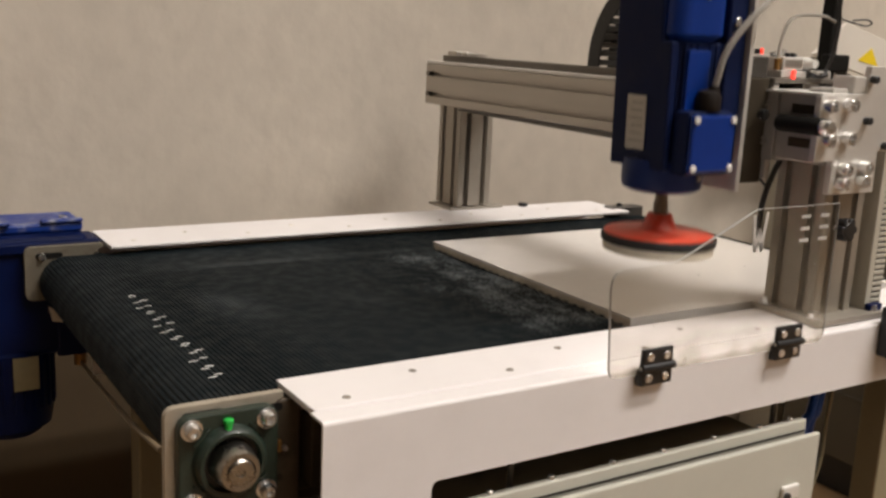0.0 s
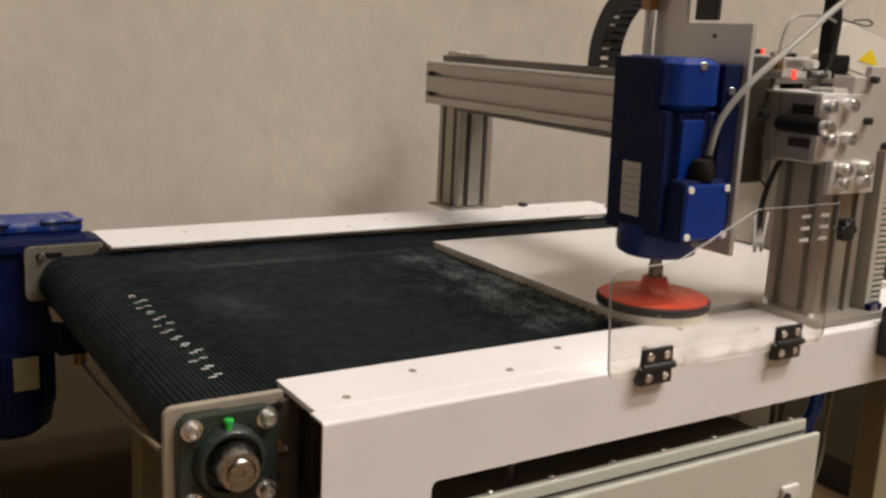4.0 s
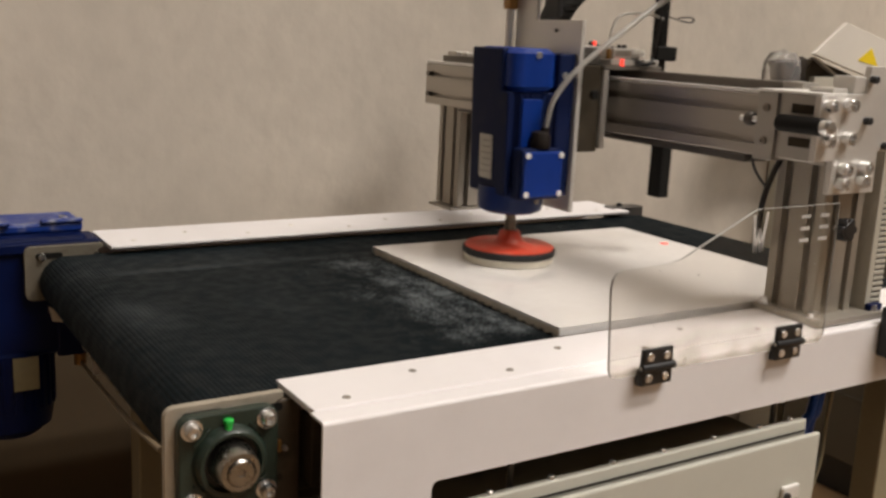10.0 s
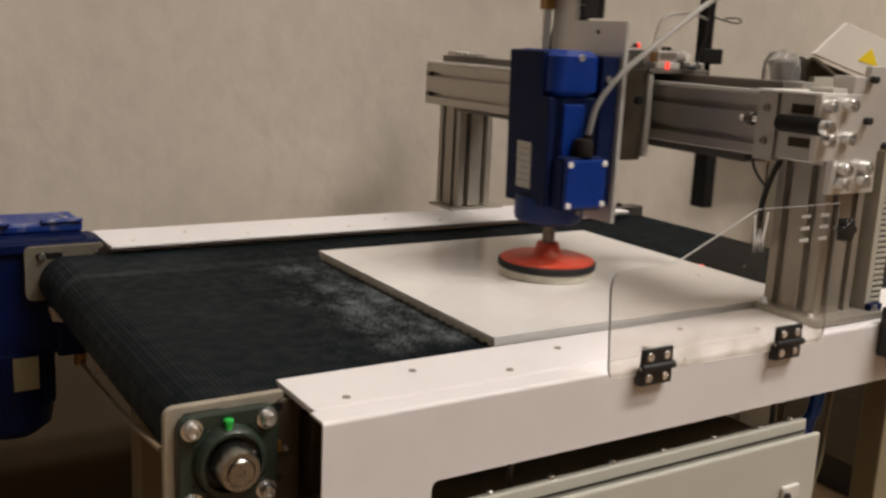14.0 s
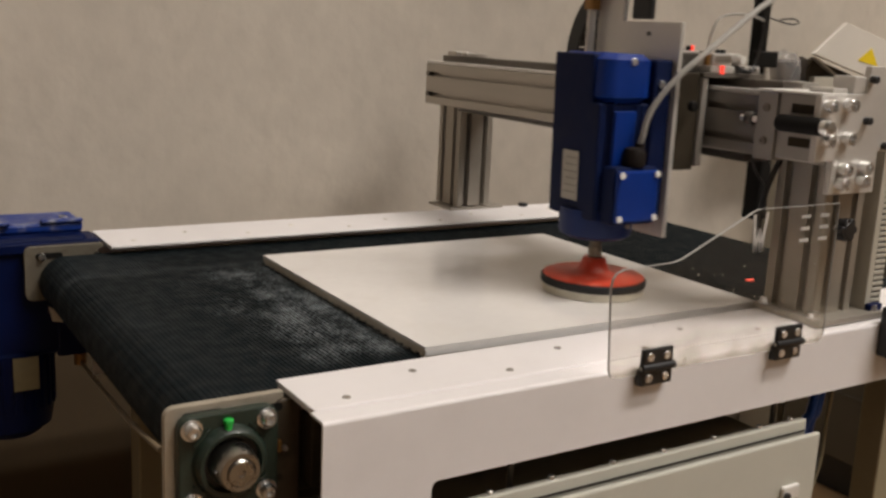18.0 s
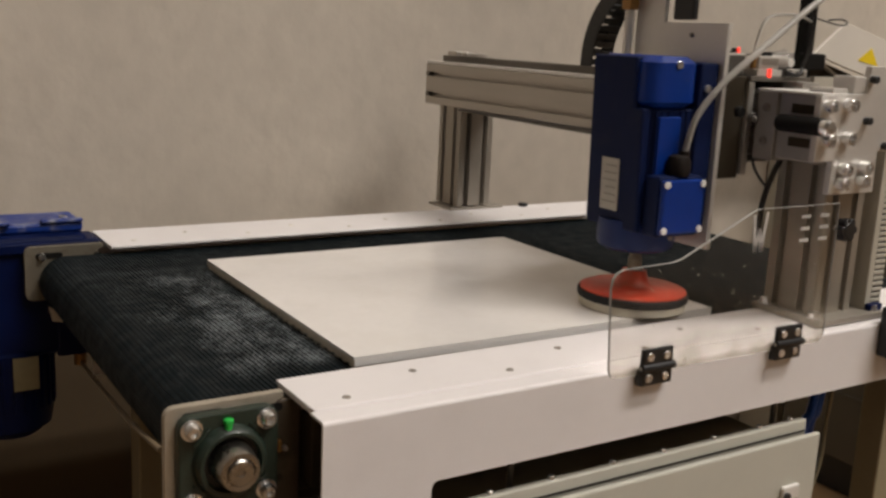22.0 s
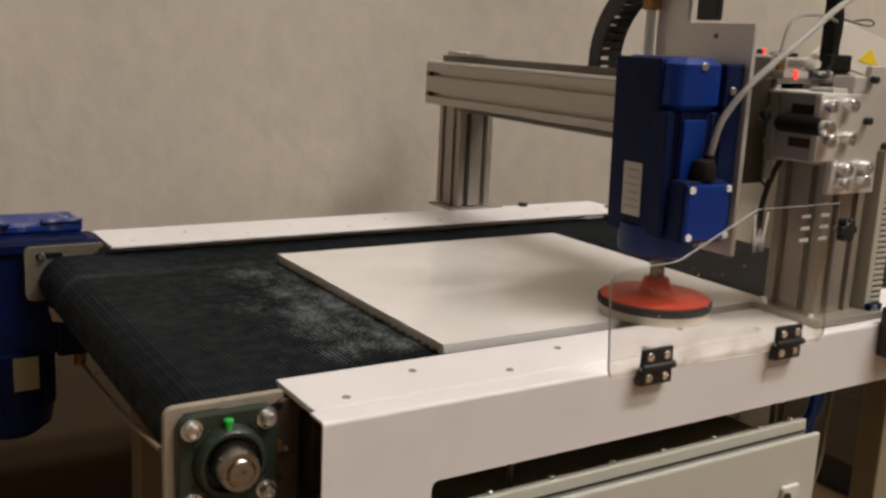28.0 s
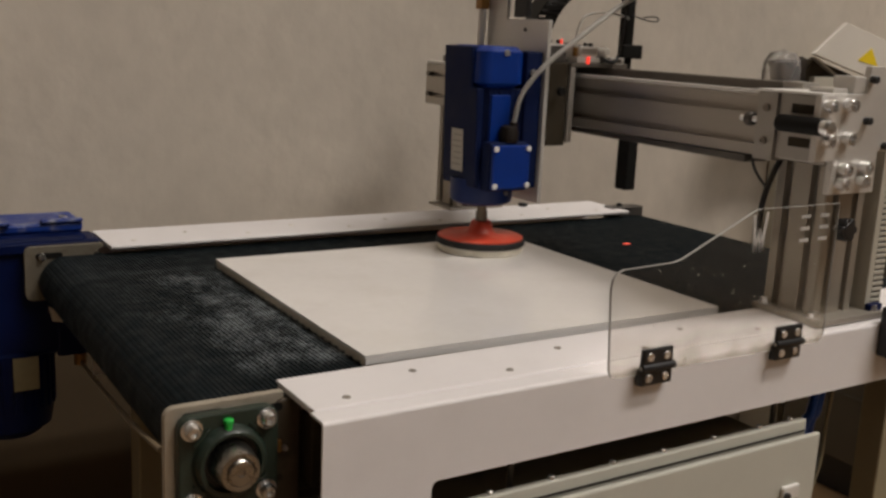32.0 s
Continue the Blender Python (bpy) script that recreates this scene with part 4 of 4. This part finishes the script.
part("cable_gland", at(put(lathe([(0, 0), (0.0165, 0.0), (0.0175, 0.004), (0.0175, 0.018), (0.0145, 0.026), (0.008, 0.0285), (0, 0.0285)], 20), at(disc(0.0078, 0.020, 16), 0.009, 0, 0.014)), -0.001, -0.071, mz(1.1062)), M_GLAND, motor, "black cable gland", smooth=True)
lab = part("nameplate", box(-0.0563, -0.0548, -0.013, 0.024, mz(1.047), mz(1.122), 0.0003, 1), M_LABEL, motor, "silver nameplate with worn print")
for k in range(6):
    part("print_bar", box(-0.0570, -0.0564, -0.009, 0.020 - 0.003 * (k % 3), mz(1.058 + 0.0105 * k), mz(1.0605 + 0.0105 * k)), M_INK, lab)
# the shield leans out a little towards its top, and carries the nameplate with it
for ob in (shield, lab, *lab.children):
    for v in ob.data.vertices:
        if ob is not shield or v.co.x < 0.005:
            v.co.x -= 0.007 * max(0.0, (v.co.z - mz(1.022)) / 0.245)
for x, y, z in ((-0.008, -0.0605, 1.2580), (0.050, -0.0610, 1.226)):
    part("cap_screw", at(disc(0.0056, 0.004, 14, "y"), x, y, mz(z)), M_STEEL, motor, smooth=True)
part("cap_screw", at(disc(0.0040, 0.004, 14, "y"), 0.010, -0.0560, mz(1.012)), M_SCREW, motor, smooth=True)
part("mounting_rib", box(0.0378, 0.073, -0.060, 0.062, mz(1.02), mz(1.262), 0.003), M_BLUESHADED, motor)
# aluminium back plate with its taller neck and slot
PX = 0.0735
back = prism([(-0.068, mz(0.992)), (0.122, mz(0.992)), (0.122, mz(1.50)), (0.060, mz(1.50)), (0.060, mz(1.318)), (-0.068, mz(1.318))], 0.008, "yz", 0.0008)
part("back_plate", at(back, PX, 0, 0), M_PLATE, motor, "bare aluminium back plate")
part("plate_hole", at(disc(0.0035, 0.002, 12, "x"), PX - 0.0018, 0.0, mz(1.300)), M_DARKSTEEL, motor)
part("lift_cylinder", box(PX + 0.0085, PX + 0.02, 0.010, 0.052, mz(1.322), mz(1.52), 0.003), M_BLACK, motor, "black lift cylinder")
fit_ob = part("air_fitting", box(-0.010, 0.010, -0.010, 0.010, 0.0, 0.06, 0.002), M_BRASS, motor, "brown brass air fitting")
part("fitting_tube", at(disc(0.0075, 0.075, 14), 0, 0, -0.0755), M_PLATE, fit_ob, "pale metal tube", smooth=True)
fit_ob.location = (PX - 0.012, 0.124, mz(1.335))
# milky cable hose from the gland, up and back over the beam
part("cable_hose", pipe([(0.008, -0.071, mz(1.134)), (0.008, -0.075, mz(1.150)), (0.015, -0.082, mz(1.19)), (0.049, -0.094, mz(1.238)),
                         (0.11, -0.100, mz(1.285)), (0.20, -0.100, mz(1.345)), (0.27, -0.100, mz(1.385)), (0.36, -0.10, mz(1.46))], 0.0046, 12), M_HOSE, motor, "milky plastic cable hose", smooth=True)

# ---------------------------------------------------------------- carriage on the beam: slides across with the motor
car = root("beam_carriage", (AX, 0.0, TOP), "aluminium carriage on the beam with valves and a sensor bar", "carriage")
cz = lambda z: z - TOP
part("slide_block", box(0.0825, 0.130, -0.062, 0.115, cz(1.096), cz(1.245), 0.002), M_BEAM, car, "dark slide block")
part("slide_knob", at(disc(0.008, 0.010, 16, "y"), 0.104, -0.0722, cz(1.195)), M_RUBBER, car, "black round knob", smooth=True)
part("slide_plate", box(0.1303, 0.142, -0.068, 0.12, cz(1.102), cz(1.238), 0.002), M_CORNER, car)
part("saddle", box(0.1283, 0.262, -0.070, 0.118, cz(1.2385), cz(1.246), 0.0015), M_RAIL, car)
part("rear_plate", box(0.252, 0.262, -0.070, 0.118, cz(1.12), cz(1.2382), 0.0015), M_DARKSTEEL, car)
relay = part("relay_box", box(0.084, 0.124, -0.060, -0.016, cz(1.2453), cz(1.274), 0.002), M_DARKSTEEL, car, "dark grey relay box")
part("relay_lid", box(0.0835, 0.1245, -0.0605, -0.0155, cz(1.2742), cz(1.2775), 0.001), M_PLATE, relay)
for u, v in ((0.095, -0.045), (0.116, -0.045), (0.105, -0.024)):
    part("relay_cap", at(disc(0.0048, 0.007, 12), u, v, cz(1.2777)), M_BLACK, relay, smooth=True)
for u, v, z in ((0.091, -0.050, 1.2777), (0.118, -0.050, 1.2777)):
    part("indicator_light", box(u - 0.0018, u + 0.0018, v - 0.0018, v + 0.0018, cz(z), cz(z + 0.008), 0.0005), M_LED, relay, "tiny red indicator light")
part("light_box", box(0.143, 0.197, -0.0680, -0.030, cz(1.2463), cz(1.2562), 0.0015), M_PLATE, car, "light grey signal box")
part("signal_light", box(0.1640, 0.1705, -0.0705, -0.0682, cz(1.2440), cz(1.2575), 0.0008), M_LED, car, "glowing red signal light")
for k, (y0, y1, x0, x1, top) in enumerate(((-0.062, -0.030, 0.152, 0.196, 1.2750), (-0.028, 0.008, 0.154, 0.200, 1.2710), (0.012, 0.046, 0.150, 0.198, 1.2735), (0.052, 0.100, 0.156, 0.192, 1.2660))):
    vb = part("valve", box(x0, x1, y0, y1, cz(1.2565 if k == 0 else 1.2463), cz(top), 0.002), M_PLATE, car, "grey air valve")
    part("valve_face", box(x0 + 0.004, x1 - 0.004, y0 - 0.0012, y0 - 0.0002, cz(top - 0.013), cz(top - 0.004)), M_ALU, vb)
    for u in (x0 + 0.026, x1 - 0.006):
        part("valve_cap", at(disc(0.0042, 0.006, 12), u, (y0 + y1) / 2, cz(top) + 0.0002), M_BLACK, vb, smooth=True)
part("round_fitting", at(lathe([(0, 0), (0.0085, 0), (0.0090, 0.004), (0.0090, 0.034), (0.0065, 0.040), (0.0065, 0.046), (0, 0.046)], 20, "y"), 0.207, -0.028, cz(1.2670)), M_BRIGHT, car, "pale round air fitting", smooth=True)
part("fitting_foot", box(0.1985, 0.2160, -0.060, -0.026, cz(1.2463), cz(1.2585), 0.001), M_DARKSTEEL, car)
clip = part("clip_block", box(0.226, 0.2600, -0.062, -0.018, cz(1.2463), cz(1.2570), 0.0015), M_PLATE, car, "pale clip block")
part("clip_hole", box(0.234, 0.252, -0.0632, -0.0622, cz(1.2485), cz(1.2545)), M_BEAM, clip)
part("elbow_hose", pipe([(0.199, -0.072, cz(1.2530)), (0.212, -0.076, cz(1.2495)), (0.226, -0.076, cz(1.2510)), (0.236, -0.071, cz(1.2600))], 0.0030), M_BLACK, car, smooth=True)
part("sensor_wire", pipe([(0.236, -0.071, cz(1.2600)), (0.228, -0.084, cz(1.280)), (0.230, -0.088, cz(1.310)), (0.231, -0.087, cz(1.338)), (0.226, -0.083, cz(1.375)), (0.230, -0.080, cz(1.430))], 0.0021), M_BLACK, car, smooth=True)
for u in (0.10, 0.118):
    part("stud", at(disc(0.004, 0.010, 12), u, 0.04, cz(1.2453)), M_BLACK, car, smooth=True)
part("sensor_bar", box(0.283, 0.303, -0.036, -0.014, cz(1.20), cz(1.50), 0.003), M_RUBBER, car, "black upright sensor bar")
part("laser_housing", box(0.286, 0.311, -0.066, -0.034, cz(1.007), cz(1.1995), 0.003), M_RUBBER, car, "black laser housing below the beam")
part("sensor_clamp", box(0.264, 0.314, -0.052, -0.0365, cz(1.256), cz(1.282), 0.003), M_RUBBER, car)
part("sensor_wire", pipe([(0.294, -0.037, cz(1.336)), (0.307, -0.052, cz(1.330)), (0.325, -0.063, cz(1.326)), (0.333, -0.067, cz(1.330)), (0.325, -0.063, cz(1.335)), (0.307, -0.052, cz(1.333))], 0.0013), M_BLACK, car, smooth=True)
part("air_tube", pipe([(0.147, -0.055, cz(1.2710)), (0.146, -0.058, cz(1.296)), (0.155, -0.060, cz(1.323)), (0.178, -0.060, cz(1.334)), (0.227, -0.060, cz(1.336)), (0.282, -0.040, cz(1.330))], 0.0023), M_HOSE, car, smooth=True)
part("brass_fitting", at(disc(0.0045, 0.016, 12), 0.147, -0.055, cz(1.2565)), M_BRASS, car, "small brass fitting", smooth=True)
for y in (-0.04, 0.0, 0.045, 0.09):
    part("cap_screw", at(hex_bolt(0.0045, 0.005), 0.140, y, cz(1.246)), M_DARKSTEEL, car, smooth=True)
dot = part("laser_dot", prism(rounded(0.0080, 0.0050, 0.0025, 3), 0.0006), M_SPOT, car, "small red laser dot")
DOT_SLAB, DOT_BELT = (0.3848, 0.0059, -0.0003), (0.3534, -0.0114, -0.0138)

# ---------------------------------------------------------------- drag chain that loops from the beam up to the head
chain = root("drag_chain", (0.86, 0.49, BZ1), "black plastic drag chain looping up from the beam", "cable chain")
R = 0.150
pitch = 0.019
stations = [(0.0, -0.068 + pitch * k, 90.0) for k in range(6)]
z_end = stations[-1][1]
n_arc = int(math.pi / 2 * R / pitch) + 1
for k in range(1, n_arc + 1):
    a = (math.pi / 2) * k / n_arc
    stations.append((-R + R * math.cos(a), z_end + R * math.sin(a), 90.0 + math.degrees(a)))
y_end, z_top = stations[-1][0], stations[-1][1]
stations += [(y_end - pitch * k, z_top, 180.0) for k in range(1, 14)]
for u, v, a in stations:
    link = bmesh.new()
    put(link, box(-0.026, -0.0225, -0.0105, 0.0105, -0.017, 0.017, 0.002))
    put(link, box(0.0225, 0.026, -0.0105, 0.0105, -0.017, 0.017, 0.002))
    put(link, box(-0.0225, 0.0225, -0.005, 0.005, 0.012, 0.0165))
    put(link, box(-0.0225, 0.0225, -0.005, 0.005, -0.0165, -0.012))
    part("link", at(link, 0, u, v, a, 0, 0), M_CHAIN, chain)
part("mount", box(-0.006, 0.022, -0.02, 0.02, -0.088, -0.079, 0.002), M_DARKSTEEL, chain)

# ---------------------------------------------------------------- travel of the slab, the belt and the head
# slab's leading edge along x, by time
SLAB = [(0.0, 0.571), (9.0, 0.571), (9.12, 0.566), (9.5, 0.514), (10.0, 0.442), (10.33, 0.403), (10.6, 0.430), (11.0, 0.486), (11.15, 0.491),
        (11.5, 0.457), (12.0, 0.387), (12.25, 0.366), (12.5, 0.380), (13.0, 0.440), (13.1, 0.443), (13.5, 0.403), (14.0, 0.333), (14.2, 0.320),
        (14.5, 0.339), (15.0, 0.394), (15.5, 0.350), (16.1, 0.272), (16.5, 0.300), (16.95, 0.346), (17.5, 0.288), (18.08, 0.226), (18.5, 0.264),
        (18.9, 0.298), (19.5, 0.233), (20.04, 0.178), (20.5, 0.222), (20.85, 0.249), (21.5, 0.177), (22.0, 0.129), (22.4, 0.170), (22.8, 0.200),
        (23.0, 0.190), (23.5, 0.126), (24.0, 0.082), (24.4, 0.122), (24.8, 0.150), (25.0, 0.140), (25.5, 0.069), (25.95, 0.032), (26.4, 0.085),
        (27.4, 0.242), (27.7, 0.258), (28.0, 0.255), (28.5, 0.190), (29.0, 0.119), (29.5, 0.053), (29.65, 0.048), (30.0, 0.061), (30.5, 0.072),
        (31.4, 0.072), (31.6, 0.087), (32.0, 0.144)]
# the spindle across the belt, by time
HEAD = [(0.0, 0.049), (0.3, 0.049), (0.5, 0.090), (1.0, 0.231), (1.5, 0.398), (1.9, 0.527), (2.0, 0.522), (2.5, 0.381), (3.0, 0.230), (3.5, 0.094),
        (4.0, 0.048), (4.75, 0.046), (5.1, 0.160), (5.5, 0.322), (6.0, 0.513), (6.17, 0.530), (6.5, 0.472), (7.0, 0.300), (7.5, 0.157), (8.0, 0.055),
        (8.3, 0.050), (8.5, 0.051), (9.0, 0.098), (9.5, 0.235), (10.0, 0.412), (10.4, 0.530), (10.5, 0.529), (11.0, 0.373), (11.5, 0.235),
        (12.0, 0.092), (12.5, 0.051), (13.0, 0.058), (13.5, 0.135), (14.0, 0.302), (14.5, 0.477), (14.68, 0.530), (15.0, 0.440), (15.5, 0.280),
        (16.1, 0.110), (16.5, 0.054), (17.0, 0.045), (17.5, 0.070), (18.0, 0.183), (18.5, 0.363), (18.95, 0.521), (19.05, 0.517), (19.5, 0.407),
        (20.0, 0.262), (20.5, 0.112), (21.0, 0.045), (21.5, 0.045), (22.0, 0.092), (22.5, 0.244), (23.0, 0.415), (23.4, 0.523), (23.5, 0.518),
        (24.0, 0.367), (24.5, 0.218), (25.0, 0.085), (25.5, 0.045), (29.5, 0.045), (30.0, 0.062), (30.5, 0.189), (31.0, 0.381), (31.5, 0.552),
        (31.68, 0.575), (32.0, 0.503)]
LIFT = [(0.0, 0.093), (0.1, 0.062), (0.2, 0.030), (0.33, 0.0), (32.0, 0.0)]


def follow(keys, t):
    """Smooth value between the keys, flat at the turning points."""
    if t <= keys[0][0]:
        return keys[0][1]
    for i in range(len(keys) - 1):
        (ta, a), (tb, b) = keys[i], keys[i + 1]
        if t <= tb:
            def slope(j):
                if j <= 0 or j >= len(keys) - 1:
                    return 0.0
                s0 = (keys[j][1] - keys[j - 1][1]) / (keys[j][0] - keys[j - 1][0])
                s1 = (keys[j + 1][1] - keys[j][1]) / (keys[j + 1][0] - keys[j][0])
                return 0.0 if s0 * s1 <= 0 else 2 * s0 * s1 / (s0 + s1)
            h = tb - ta
            u = (t - ta) / h
            return (a * (1 + 2 * u) * (1 - u) ** 2 + b * u * u * (3 - 2 * u) + h * slope(i) * u * (1 - u) ** 2 + h * slope(i + 1) * u * u * (u - 1))
    return keys[-1][1]


# ---------------------------------------------------------------- the belt, a closed loop of narrow ribbed strips
BR = 0.0427
RUN = TX - RX
LOOP = 2 * RUN + 2 * math.pi * BR
COUNT = 224
STEP = LOOP / COUNT
BELT_Y0, BELT_Y1 = -0.0185, 0.758
belt = root("conveyor_belt", (0, 0, 0), "dark ribbed rubber conveyor belt, dusted with pale stone powder", "belt")


def belt_pose(s):
    """The strip's pose at the way s along the loop, from the top over the tail roller."""
    s %= LOOP
    if s < RUN:
        return pose(TX - s, 0, RZ + BR)
    s -= RUN
    if s < math.pi * BR:
        a = s / BR
        return pose(RX - BR * math.sin(a), 0, RZ + BR * math.cos(a), 0, -math.degrees(a), 0)
    s -= math.pi * BR
    if s < RUN:
        return pose(RX + s, 0, RZ - BR, 0, -180, 0)
    a = (s - RUN) / BR
    return pose(TX + BR * math.sin(a), 0, RZ - BR * math.cos(a), 0, -180 - math.degrees(a), 0)


def belt_strip(s0):
    h = STEP / 2
    q = STEP / 4
    # the grooves are packed with dust in the ground stretch next to the joint
    low = 0.0006 + 0.0011 * max(0.0, min(1.0, (TX - s0 - 0.0) / 0.10, (0.44 - TX + s0) / 0.10))
    prof = [(-h, -0.0018), (h, -0.0018), (h, low)]
    for c in (q, -q):
        prof += [(c + q * 0.72, low), (c + q * 0.42, 0.0021), (c - q * 0.42, 0.0021), (c - q * 0.72, low)]
    prof += [(-h, low)]
    n = len(prof)
    verts = [(x, y, z) for y in (BELT_Y0, BELT_Y1) for x, z in prof]
    faces = [(k, (k + 1) % n, n + (k + 1) % n, n + k) for k in range(n)] + [tuple(range(n))[::-1], tuple(range(n, 2 * n))]
    me = bpy.data.meshes.new("belt_strip")
    me.from_pydata(verts, [], faces)
    me.materials.append(M_BELT)
    uv = me.uv_layers.new(name="belt")
    for loop in me.loops:
        v = me.vertices[loop.vertex_index].co
        uv.data[loop.index].uv = (TX - s0 + v.x, v.y)
    ob = new("belt_strip", me)
    ob.parent = belt
    ob.matrix_basis = belt_pose(s0)
    return ob


strips = [(STEP * k, belt_strip(STEP * k)) for k in range(COUNT)]
# steel lacing clips across the belt's joint
joint = min(strips, key=lambda p: abs(TX - p[0] + 0.043))
rng = random.Random(4)
for k in range(13):
    y = 0.078 + 0.0315 * k
    for j in range(2):
        x = rng.uniform(-0.006, 0.006) + (0.006 if j else -0.005)
        part("lacing_clip", box(x - 0.0055, x + 0.0055, y + 0.008 * j - 0.0009, y + 0.008 * j + 0.0009, 0.0019, 0.0030, 0.0004, 1), M_CLIP, joint[1])


def motions():
    times = [0.0, 8.9] + [9.0 + 0.2 * k for k in range(116)]
    fine = [0.0, 8.9] + [9.0 + 0.1 * k for k in range(231)]
    shift = {round(t, 2): 0.571 - follow(SLAB, t) for t in fine + times}
    far_shift = max(shift.values())
    for s0, ob in strips:
        a, b = s0 - 0.02, s0 + far_shift + 0.02
        rolls = any(a < hi and b > lo for lo, hi in ((RUN, RUN + math.pi * BR), (LOOP - math.pi * BR, LOOP)))
        walk(ob, [(t, belt_pose(s0 + shift[round(t, 2)])) for t in (fine if rolls else times)])
    walk(slab, [(t, pose(0.571 - shift[round(t, 2)], 0, BELT, 0, 0, -0.5)) for t in fine])
    for ob in turning:
        walk(ob, [(t, pose(0, 0, 0, 0, -math.degrees(shift[round(t, 2)] / BR), 0)) for t in fine])
    step = [0.1 * k for k in range(321)]
    walk(motor, [(t, pose(AX, follow(HEAD, t), 0.896 + follow(LIFT, t))) for t in step])
    walk(car, [(t, pose(AX, follow(HEAD, t), TOP)) for t in step])
    # the laser dot drops from the slab to the belt as the slab's rear edge passes under it
    walk(dot, [(t, pose(*(DOT_SLAB if 0.571 - follow(SLAB, 0) + follow(SLAB, t) + TX0 + TL > AX + DOT_SLAB[0] else DOT_BELT))) for t in step])
    walk(chain, [(t, pose(0.86, 0.49 + 0.5 * (follow(HEAD, t) - 0.055), BZ1)) for t in step])


motions()
